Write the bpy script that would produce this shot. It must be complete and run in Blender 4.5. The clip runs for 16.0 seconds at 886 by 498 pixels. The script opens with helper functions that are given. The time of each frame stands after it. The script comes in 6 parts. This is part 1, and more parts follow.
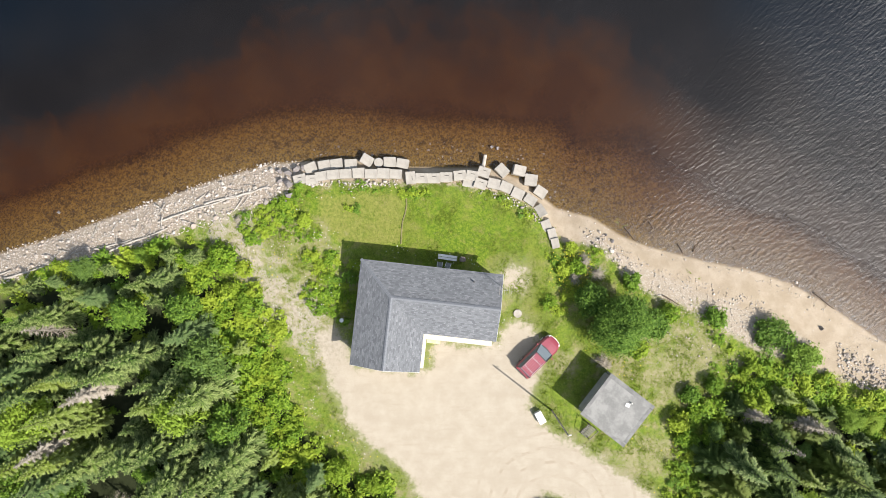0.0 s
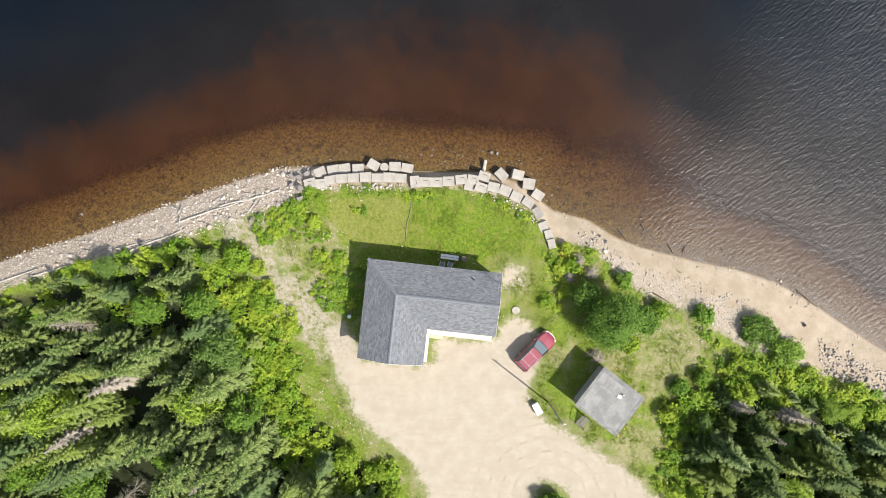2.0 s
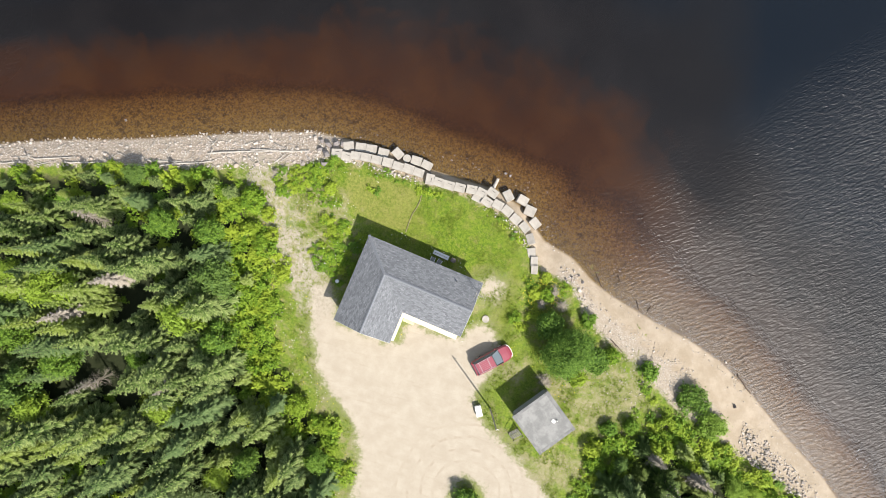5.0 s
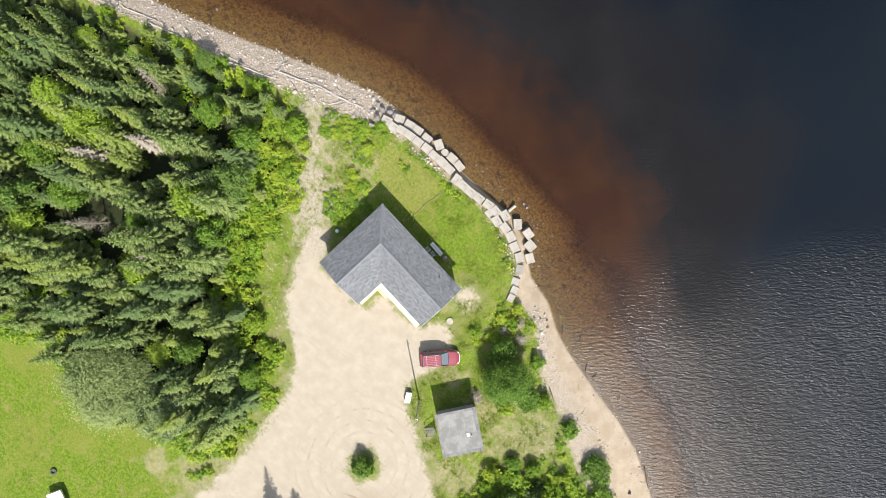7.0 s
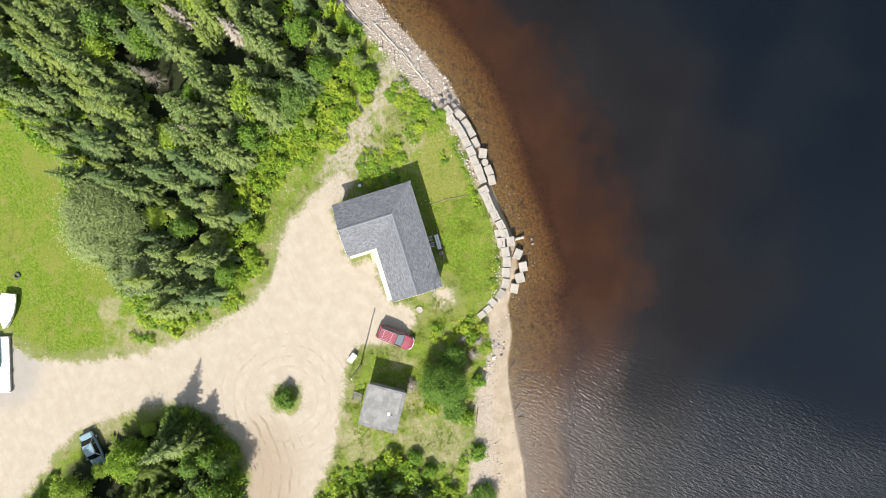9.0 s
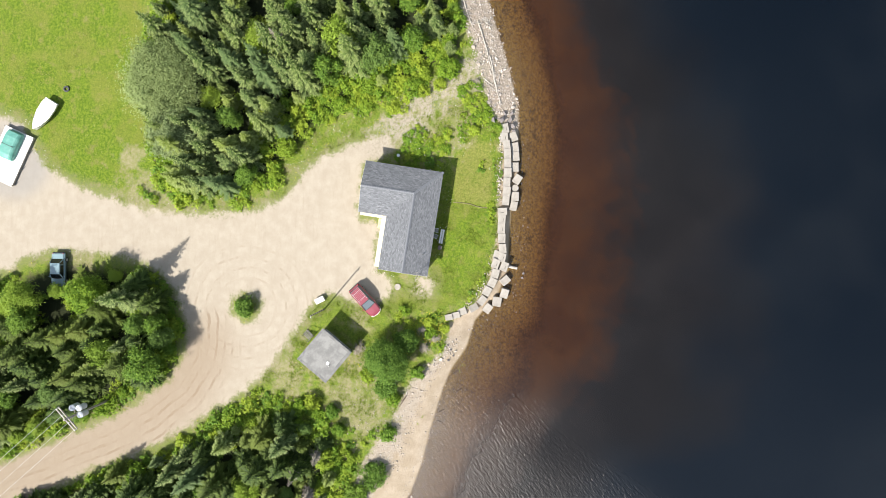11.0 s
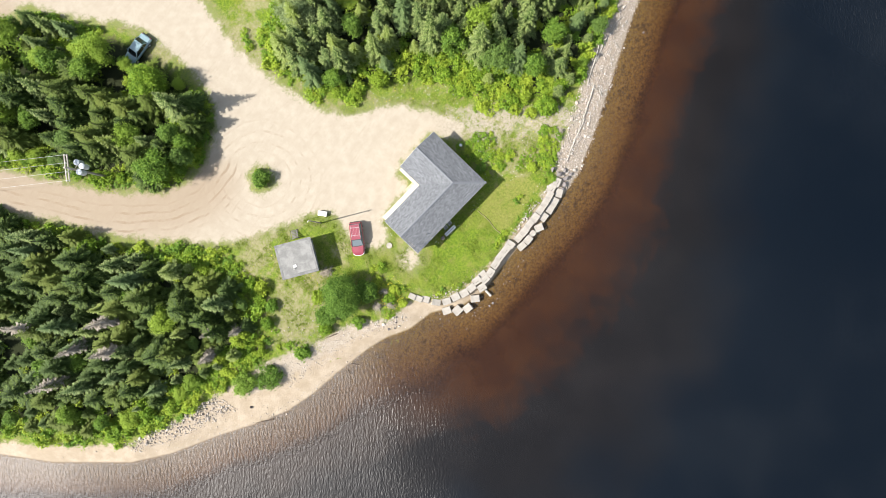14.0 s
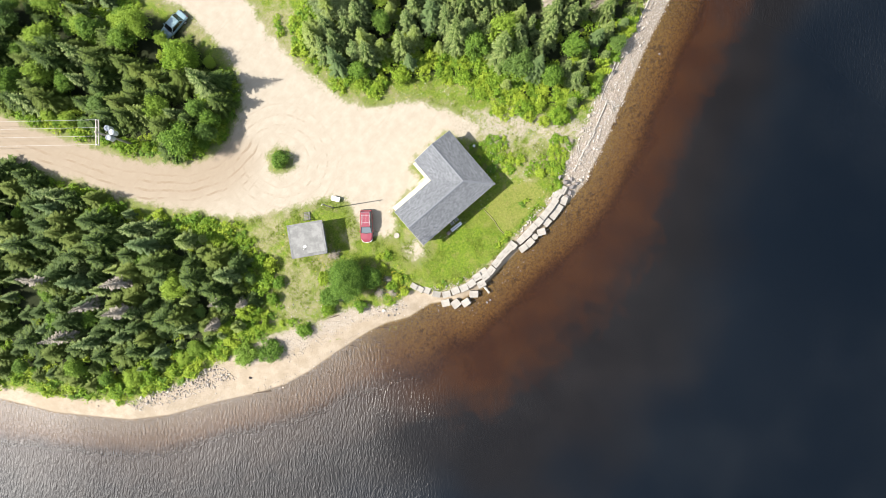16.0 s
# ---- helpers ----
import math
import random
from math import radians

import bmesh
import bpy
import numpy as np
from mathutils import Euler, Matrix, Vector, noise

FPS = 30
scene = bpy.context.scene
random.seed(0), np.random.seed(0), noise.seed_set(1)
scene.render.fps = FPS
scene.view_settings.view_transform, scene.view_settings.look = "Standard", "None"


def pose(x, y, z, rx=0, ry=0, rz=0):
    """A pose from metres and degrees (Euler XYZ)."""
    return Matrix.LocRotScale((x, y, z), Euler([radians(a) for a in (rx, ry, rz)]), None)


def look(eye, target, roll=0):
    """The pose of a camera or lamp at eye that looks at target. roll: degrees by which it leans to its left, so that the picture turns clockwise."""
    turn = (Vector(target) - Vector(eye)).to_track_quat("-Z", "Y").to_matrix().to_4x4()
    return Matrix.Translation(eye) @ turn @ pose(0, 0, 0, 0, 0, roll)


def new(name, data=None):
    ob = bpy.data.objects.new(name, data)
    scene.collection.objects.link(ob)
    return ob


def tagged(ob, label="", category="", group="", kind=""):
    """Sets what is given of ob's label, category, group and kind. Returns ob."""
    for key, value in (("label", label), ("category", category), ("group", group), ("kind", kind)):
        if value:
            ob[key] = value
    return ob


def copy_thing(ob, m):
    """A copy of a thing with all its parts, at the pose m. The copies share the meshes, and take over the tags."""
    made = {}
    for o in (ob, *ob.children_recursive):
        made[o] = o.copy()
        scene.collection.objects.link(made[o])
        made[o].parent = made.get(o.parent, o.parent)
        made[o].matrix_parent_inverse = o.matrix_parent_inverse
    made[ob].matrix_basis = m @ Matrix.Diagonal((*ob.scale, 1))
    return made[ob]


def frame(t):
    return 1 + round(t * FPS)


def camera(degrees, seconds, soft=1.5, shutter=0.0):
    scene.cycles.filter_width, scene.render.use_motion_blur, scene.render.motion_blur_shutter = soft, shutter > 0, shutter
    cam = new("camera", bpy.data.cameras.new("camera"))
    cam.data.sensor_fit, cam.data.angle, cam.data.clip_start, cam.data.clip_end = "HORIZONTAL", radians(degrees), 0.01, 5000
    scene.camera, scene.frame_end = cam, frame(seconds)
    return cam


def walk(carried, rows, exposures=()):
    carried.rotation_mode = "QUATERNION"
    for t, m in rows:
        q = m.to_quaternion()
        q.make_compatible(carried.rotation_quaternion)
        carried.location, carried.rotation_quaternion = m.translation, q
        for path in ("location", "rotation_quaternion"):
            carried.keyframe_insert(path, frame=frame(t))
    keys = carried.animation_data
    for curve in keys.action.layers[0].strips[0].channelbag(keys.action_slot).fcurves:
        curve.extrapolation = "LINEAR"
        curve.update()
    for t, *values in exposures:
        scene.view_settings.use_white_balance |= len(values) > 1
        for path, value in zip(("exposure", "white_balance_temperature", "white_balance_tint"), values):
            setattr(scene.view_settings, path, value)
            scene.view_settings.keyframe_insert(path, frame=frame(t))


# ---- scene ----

# ================= camera and walk =================
cam = camera(72.0, 16.0, soft=0.8)
# seconds, x, y, height, two small tilts, heading
PATH = [
    (0, 0.00, 0.00, 59.45, 0.31, 0.43, 0.00), (0.5, -0.00, 0.01, 60.29, 0.30, 0.47, 0.0),
    (1, -0.01, 0.01, 61.12, 0.30, 0.52, 0.03), (1.5, -0.02, 0.02, 61.96, 0.29, 0.57, 0.05),
    (2, -0.02, 0.02, 62.80, 0.29, 0.61, 0.07), (2.5, -0.01, 0.04, 63.66, 0.27, 0.62, 0.07),
    (3, 0.00, 0.06, 64.54, 0.24, 0.60, 0.06), (3.2, 0.01, 0.07, 64.91, 0.23, 0.57, 0.07),
    (3.5, 0.03, 0.09, 65.46, 0.20, 0.52, 0.30), (3.75, 0.04, 0.11, 65.92, 0.17, 0.46, 1.45),
    (4, 0.06, 0.13, 66.39, 0.15, 0.39, 3.85), (4.5, 0.10, 0.18, 67.33, 0.09, 0.25, 10.16),
    (5, 0.15, 0.22, 68.30, 0.02, 0.12, 16.56), (5.5, 0.21, 0.25, 69.29, -0.04, 0.05, 22.96),
    (6, 0.27, 0.28, 70.32, -0.12, 0.03, 29.21), (6.5, 0.34, 0.29, 71.37, -0.20, 0.04, 35.16),
    (7, 0.42, 0.29, 72.36, -0.26, 0.06, 40.92), (7.5, 0.52, 0.27, 73.25, -0.28, 0.10, 47.32),
    (8, 0.64, 0.23, 74.11, -0.28, 0.14, 53.62), (8.5, 0.78, 0.18, 75.00, -0.25, 0.19, 60.01),
    (9, 0.93, 0.13, 75.90, -0.21, 0.24, 66.49), (9.8, 1.19, 0.06, 77.35, -0.14, 0.26, 76.85),
    (10.6, 1.45, 0.01, 78.82, -0.05, 0.22, 87.31), (11.5, 1.76, -0.02, 80.42, -0.00, 0.13, 98.86),
    (12, 1.93, -0.04, 81.25, -0.01, 0.07, 104.88), (12.5, 2.10, -0.05, 82.12, -0.02, 0.00, 110.70),
    (13, 2.27, -0.05, 83.13, -0.05, -0.05, 116.24), (13.5, 2.44, -0.06, 84.13, -0.09, -0.10, 121.89),
    (14, 2.61, -0.06, 84.93, -0.14, -0.16, 127.67), (14.5, 2.78, -0.05, 85.71, -0.20, -0.20, 131.64),
    (15, 2.96, -0.06, 86.57, -0.24, -0.16, 132.57), (15.5, 3.14, -0.06, 87.47, -0.28, -0.09, 132.80),
    (16, 3.31, -0.06, 88.37, -0.32, -0.01, 133.03),
]
walk(cam, [(t, pose(x, y, z, a, b, w)) for t, x, y, z, a, b, w in PATH], exposures=[(0, 0.84), (9, 0.86), (12.5, 0.91), (16, 1.05)])

# ================= light =================
SUN_DIR = Vector((0.79 * math.cos(radians(48.5)), -0.61 * math.cos(radians(48.5)), math.sin(radians(48.5)))).normalized()
world = bpy.data.worlds.new("sky")
scene.world = world
world.use_nodes = True
wt = world.node_tree
sky = wt.nodes.new("ShaderNodeTexSky")
sky.sky_type = "NISHITA"
sky.sun_disc = False
sky.sun_elevation = radians(48.5)
sky.sun_rotation = math.atan2(SUN_DIR.x, SUN_DIR.y)
sky.dust_density = 2.0
# thin broken cloud over the blue
cloud = wt.nodes.new("ShaderNodeTexNoise")
cloud.inputs["Scale"].default_value, cloud.inputs["Detail"].default_value, cloud.inputs["Roughness"].default_value = 2.2, 4.0, 0.55
cover_map = wt.nodes.new("ShaderNodeMapRange")
cover_map.interpolation_type = "SMOOTHSTEP"
for i, value in ((1, 0.42), (2, 0.68), (3, 0.15), (4, 0.8)):
    cover_map.inputs[i].default_value = value
cloud_mix = wt.nodes.new("ShaderNodeMixRGB")
sky_co = wt.nodes.new("ShaderNodeTexCoord")
wt.links.new(sky_co.outputs[0], cloud.inputs["Vector"])
wt.links.new(cloud.outputs[0], cover_map.inputs[0])
wt.links.new(cover_map.outputs[0], cloud_mix.inputs[0])
sun_side = wt.nodes.new("ShaderNodeVectorMath")
sun_side.operation = "DOT_PRODUCT"
sun_side.inputs[1].default_value = SUN_DIR
wt.links.new(sky_co.outputs[0], sun_side.inputs[0])
glow = wt.nodes.new("ShaderNodeMapRange")
for i, value in ((1, 0.2), (2, 1.0), (3, 0.6), (4, 3.2)):
    glow.inputs[i].default_value = value
wt.links.new(sun_side.outputs["Value"], glow.inputs[0])
lit_cloud = wt.nodes.new("ShaderNodeVectorMath")
lit_cloud.operation = "SCALE"
lit_cloud.inputs[0].default_value = (3.95, 4.6, 5.6)
wt.links.new(glow.outputs[0], lit_cloud.inputs["Scale"])
wt.links.new(lit_cloud.outputs[0], cloud_mix.inputs[2])
wt.links.new(sky.outputs[0], cloud_mix.inputs[1])
wt.links.new(cloud_mix.outputs[0], wt.nodes["Background"].inputs[0])
wt.nodes["Background"].inputs[1].default_value = 0.074
sun_data = bpy.data.lights.new("sun", "SUN")
sun_data.energy, sun_data.angle, sun_data.color = 4.45, radians(0.5), (1.0, 0.955, 0.905)
sun = new("sun", sun_data)
sun.matrix_world = look(SUN_DIR * 200, (0, 0, 0))


# ================= node helpers and materials =================
class Mat:
    """A small builder for node materials."""

    def __init__(self, name):
        self.m = bpy.data.materials.new(name)
        self.m.use_nodes = True
        self.t = self.m.node_tree
        self.t.nodes.clear()
        self.out = self.t.nodes.new("ShaderNodeOutputMaterial")

    def n(self, kind, out=0, props=None, **ins):
        node = self.t.nodes.new("ShaderNode" + kind)
        for k, v in (props or {}).items():
            if k == "operation":
                node.operation = v
            elif k == "use_clamp":
                node.use_clamp = v
            elif k == "interpolation_type":
                node.interpolation_type = v
            elif k == "attribute_name":
                node.attribute_name = v
            elif k == "offset":
                node.offset = v
        for k, v in ins.items():
            sock = node.inputs[int(k[1:])] if k[0] == "i" and k[1:].isdigit() else node.inputs[k.replace("_", " ")]
            if isinstance(v, bpy.types.NodeSocket):
                self.t.links.new(v, sock)
            else:
                if sock.type == "RGBA" and len(v) == 3:
                    v = (*v, 1)
                sock.default_value = v
        return node.outputs[out]

    def math(self, op, a, b=0.0, clamp=False):
        return self.n("Math", props={"operation": op, "use_clamp": clamp}, i0=a, i1=b)

    def mix(self, f, a, b):
        return self.n("MixRGB", i0=f, i1=a, i2=b)

    def noise(self, scale, detail=3.0, rough=0.55, co=None, dist=0.0):
        ins = {"Scale": scale, "Detail": detail, "Roughness": rough, "Distortion": dist}
        if co is not None:
            ins["Vector"] = co
        return self.n("TexNoise", **ins)

    def ramp(self, v, lo, hi, a=0.0, b=1.0):
        return self.n("MapRange", props={"interpolation_type": "SMOOTHSTEP"}, i0=v, i1=lo, i2=hi, i3=a, i4=b)

    def attr(self, name):
        return self.n("Attribute", out=2, props={"attribute_name": name})

    def bump(self, h, strength=0.5, distance=0.05):
        return self.n("Bump", Height=h, Strength=strength, Distance=distance)

    def coords(self):
        return self.n("TexCoord", out=3)

    def surface(self, color, rough=0.8, normal=None, **more):
        ins = {"Base Color": color, "Roughness": rough}
        ins.update({k.replace("_", " "): v for k, v in more.items()})
        if normal is not None:
            ins["Normal"] = normal
        node = self.t.nodes.new("ShaderNodeBsdfPrincipled")
        for k, v in ins.items():
            if isinstance(v, bpy.types.NodeSocket):
                self.t.links.new(v, node.inputs[k])
            else:
                if node.inputs[k].type == "RGBA" and len(v) == 3:
                    v = (*v, 1)
                node.inputs[k].default_value = v
        return node.outputs[0]

    def done(self, shader):
        self.t.links.new(shader, self.out.inputs[0])
        return self.m


def worn(name, a, b, scale=3.0, rough=0.75, bump=0.3, fine=25.0, metal=0.0):
    """A surface of two tones with coarse stains and fine grain."""
    k = Mat(name)
    co = k.coords()
    big = k.ramp(k.noise(scale, 4, 0.6, co), 0.35, 0.68)
    small = k.noise(fine, 3, 0.6, co)
    col = k.mix(big, a, b)
    col = k.mix(k.ramp(small, 0.3, 0.75, 0.0, 0.35), col, tuple(c * 0.6 for c in a))
    return k.done(k.surface(col, rough, k.bump(small, bump, 0.02), Metallic=metal))


def leaf_material(name, dark, light, tint, tip=None, cool=None, glow=0.22):
    """Foliage: mottled greens that differ from plant to plant, tips paled as if sunlit, some light through the leaf."""
    k = Mat(name)
    rnd = k.math("FRACT", k.math("ADD", k.n("ObjectInfo", out=5), k.attr("tone")))
    leaf = k.n("NewGeometry", out=8)
    col = k.mix(leaf, dark, light)
    col = k.mix(k.ramp(rnd, 0.5, 0.95, 0.0, 0.8), col, tint)
    # pale frond ends: the sunlit look of the spruces is put into the colour
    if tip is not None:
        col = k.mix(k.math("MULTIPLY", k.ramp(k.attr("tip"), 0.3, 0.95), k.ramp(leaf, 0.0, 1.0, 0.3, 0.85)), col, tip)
    if cool is not None:
        col = k.mix(k.ramp(rnd, 0.3, 0.0, 0.0, 0.65), col, cool)
    pr = k.surface(col, 0.6, Specular_IOR_Level=0.15)
    tr = k.n("BsdfTranslucent", Color=col)
    return k.done(k.n("MixShader", i0=glow, i1=pr, i2=tr))


def ground_material():
    k = Mat("ground")
    co = k.coords()
    n1, n2 = k.noise(0.16, 5, 0.6, co), k.noise(0.7, 5, 0.65, co)
    n3, n4 = k.noise(3.0, 4, 0.65, co), k.noise(14.0, 3, 0.7, co)
    wob = k.math("ADD", k.math("MULTIPLY", k.math("SUBTRACT", n2, 0.5), 2.6), k.math("MULTIPLY", k.math("SUBTRACT", n3, 0.5), 1.6))

    def zone(name, lo, hi, amount=1.0):
        return k.ramp(k.math("ADD", k.attr(name), k.math("MULTIPLY", wob, amount)), lo, hi)

    # rough grass and weeds with dry patches
    weeds = k.mix(k.ramp(n3, 0.3, 0.7), (0.09, 0.15, 0.014), (0.20, 0.25, 0.03))
    weeds = k.mix(k.ramp(n2, 0.46, 0.66), weeds, k.mix(n4, (0.29, 0.25, 0.135), (0.20, 0.19, 0.06)))
    weeds = k.mix(k.ramp(n4, 0.35, 0.75, 0.0, 0.45), weeds, (0.06, 0.095, 0.015))
    lawn = k.mix(k.ramp(n3, 0.38, 0.62), (0.075, 0.132, 0.008), (0.16, 0.218, 0.018))
    lawn = k.mix(k.ramp(n2, 0.5, 0.66, 0.0, 0.7), lawn, (0.205, 0.195, 0.05))
    lawn = k.mix(k.ramp(n1, 0.45, 0.62, 0.0, 0.65), lawn, (0.18, 0.19, 0.035))
    lawn = k.mix(k.ramp(n4, 0.45, 0.72, 0.0, 0.6), lawn, (0.065, 0.105, 0.012))
    mown = k.math("MULTIPLY", zone("mown", -0.3, 0.5, 0.35), k.ramp(n2, 0.3, 0.6, 0.45, 0.8))
    lawn = k.mix(mown, lawn, k.mix(k.ramp(n3, 0.35, 0.65), (0.155, 0.165, 0.035), (0.225, 0.215, 0.06)))
    n5 = k.noise(6.5, 3, 0.7, co)
    col = k.mix(zone("lawn", -0.6, 0.8), weeds, lawn)
    col = k.mix(k.ramp(n5, 0.5, 0.68, 0.0, 0.5), col, (0.06, 0.10, 0.012))
    col = k.mix(k.ramp(n5, 0.46, 0.3, 0.0, 0.45), col, (0.25, 0.26, 0.06))
    # ground in the woods: shade between the trees put into a near-black colour
    shaded_floor = k.mix(n3, (0.012, 0.017, 0.006), (0.03, 0.036, 0.013))
    dry = k.mix(k.ramp(n3, 0.3, 0.7), (0.31, 0.265, 0.165), (0.20, 0.20, 0.075))
    col = k.mix(k.math("MULTIPLY", k.ramp(k.math("ADD", k.attr("dry"), k.math("MULTIPLY", k.math("SUBTRACT", n2, 0.5), 2.4)), 0.25, 0.9), 0.82), col, dry)
    col = k.mix(zone("forest", -0.6, 1.6), col, shaded_floor)
    # beach: sand, pebbly on the rocky side
    sand = k.mix(k.ramp(n2, 0.35, 0.7), (0.33, 0.265, 0.185), (0.42, 0.345, 0.255))
    sand = k.mix(k.ramp(n4, 0.45, 0.75, 0.0, 0.5), sand, (0.21, 0.165, 0.12))
    vor = k.n("TexVoronoi", Scale=4.5, Vector=co)
    stony = k.mix(k.ramp(vor, 0.1, 0.55), (0.50, 0.44, 0.365), (0.31, 0.255, 0.195))
    shingle = k.mix(k.ramp(k.n("TexVoronoi", Scale=7.0, Vector=co), 0.15, 0.55), (0.50, 0.45, 0.38), (0.31, 0.26, 0.20))
    sand = k.mix(k.ramp(k.math("ADD", k.attr("pebbly"), k.math("MULTIPLY", k.math("SUBTRACT", n2, 0.5), 1.6)), 0.35, 0.8, 0.0, 0.75), sand, shingle)
    sand = k.mix(k.ramp(k.math("ADD", k.attr("rocky"), k.math("MULTIPLY", k.math("SUBTRACT", n3, 0.5), 0.8)), 0.4, 0.7), sand, stony)
    col = k.mix(zone("beach", -0.3, 0.5, 0.8), col, sand)
    # gravel yard and road, with faint wheel marks
    gravel = k.mix(k.ramp(n2, 0.3, 0.75), (0.335, 0.287, 0.22), (0.39, 0.342, 0.268))
    gravel = k.mix(k.ramp(n4, 0.5, 0.75, 0.0, 0.5), gravel, (0.24, 0.195, 0.14))
    wheel = k.math("SINE", k.math("ADD", k.math("MULTIPLY", k.attr("ring"), 4.4), k.math("MULTIPLY", n1, 7.0)))
    close = k.math("MULTIPLY", k.ramp(k.attr("ring"), 3.0, 4.5), k.ramp(k.attr("ring"), 6.5, 10.5, 1.0, 0.0))
    mark = k.math("MULTIPLY", k.math("MULTIPLY", k.ramp(wheel, 0.6, 1.0), k.ramp(n2, 0.45, 0.62)), close)
    tread = k.math("SINE", k.math("ADD", k.math("MULTIPLY", k.attr("isle"), 5.6), k.math("MULTIPLY", n1, 8.0)))
    tread = k.math("MULTIPLY", k.ramp(tread, 0.35, 0.95), k.math("MULTIPLY", k.ramp(k.attr("isle"), 1.2, 2.2), k.ramp(k.attr("isle"), 6.0, 9.5, 1.0, 0.0)))
    tread = k.math("MULTIPLY", tread, k.math("MULTIPLY", k.ramp(k.attr("brown"), 0.0, 0.4), k.ramp(k.noise(0.35, 4, 0.65, co), 0.4, 0.62)))
    gravel = k.mix(k.math("MULTIPLY", k.math("MAXIMUM", k.math("MULTIPLY", mark, 0.6), tread), 0.85), gravel, (0.235, 0.18, 0.125))
    scuff = k.noise(1.2, 5, 0.7, k.n("Mapping", i0=co, i2=(0, 0, radians(25)), i3=(0.3, 2.6, 1)), 0.7)
    gravel = k.mix(k.ramp(scuff, 0.53, 0.72, 0.0, 0.36), gravel, (0.275, 0.228, 0.168))
    gravel = k.mix(k.ramp(scuff, 0.44, 0.3, 0.0, 0.16), gravel, (0.43, 0.385, 0.31))
    gravel = k.mix(k.ramp(k.attr("brown"), 0.0, 1.0, 0.0, 0.6), gravel, (0.25, 0.187, 0.125))
    gravel = k.mix(k.ramp(k.attr("ashy"), 0.0, 1.0, 0.0, 0.6), gravel, (0.245, 0.235, 0.22))
    worn_edge = k.mix(k.ramp(n3, 0.35, 0.65), (0.24, 0.21, 0.13), (0.16, 0.17, 0.06))
    col = k.mix(k.math("MULTIPLY", zone("gravel", -2.0, -0.2, 1.0), 0.55), col, worn_edge)
    col = k.mix(zone("gravel", -0.4, 0.65, 1.15), col, gravel)
    smudge = k.ramp(k.noise(0.5, 6, 0.75, co), 0.5, 0.7, 0.0, 0.13)
    col = k.mix(k.math("MULTIPLY", smudge, k.ramp(k.attr("gravel"), 0.0, 1.5)), col, (0.26, 0.215, 0.155))
    path = k.math("MULTIPLY", k.math("MULTIPLY", zone("path", -0.7, 1.0, 2.2), k.ramp(k.noise(0.55, 5, 0.7, co), 0.4, 0.52, 0.12, 1.0)), 0.9)
    col = k.mix(path, col, k.mix(k.ramp(n3, 0.35, 0.65), (0.37, 0.325, 0.255), (0.285, 0.245, 0.18)))
    # lake bed
    bed = k.mix(k.ramp(n3, 0.35, 0.65), (0.18, 0.115, 0.03), (0.095, 0.058, 0.018))
    bed = k.mix(k.ramp(k.noise(6.0, 4, 0.7, co), 0.5, 0.6, 0.0, 0.75), bed, (0.05, 0.03, 0.013))
    bed = k.mix(k.math("MULTIPLY", k.ramp(k.noise(1.7, 5, 0.75, co), 0.52, 0.6), k.ramp(n1, 0.42, 0.6, 0.2, 0.9)), bed, (0.045, 0.026, 0.012))
    bed = k.mix(k.ramp(k.attr("sandy"), 0.0, 1.0, 0.0, 0.8), bed, k.mix(k.ramp(n3, 0.3, 0.7), (0.165, 0.118, 0.078), (0.125, 0.09, 0.06)))
    col = k.mix(k.ramp(k.attr("wet"), -0.15, 0.3), col, bed)
    rough = k.ramp(k.attr("wet"), -0.8, 0.1, 0.95, 0.6)
    hgt = k.math("ADD", k.math("MULTIPLY", n3, k.ramp(k.attr("gravel"), -0.5, 0.5, 0.5, 0.015)), k.math("MULTIPLY", n4, k.ramp(k.attr("gravel"), -0.5, 0.5, 0.5, 0.1)))
    return k.done(k.surface(col, rough, k.bump(hgt, 0.6, 0.12), Specular_IOR_Level=0.2))


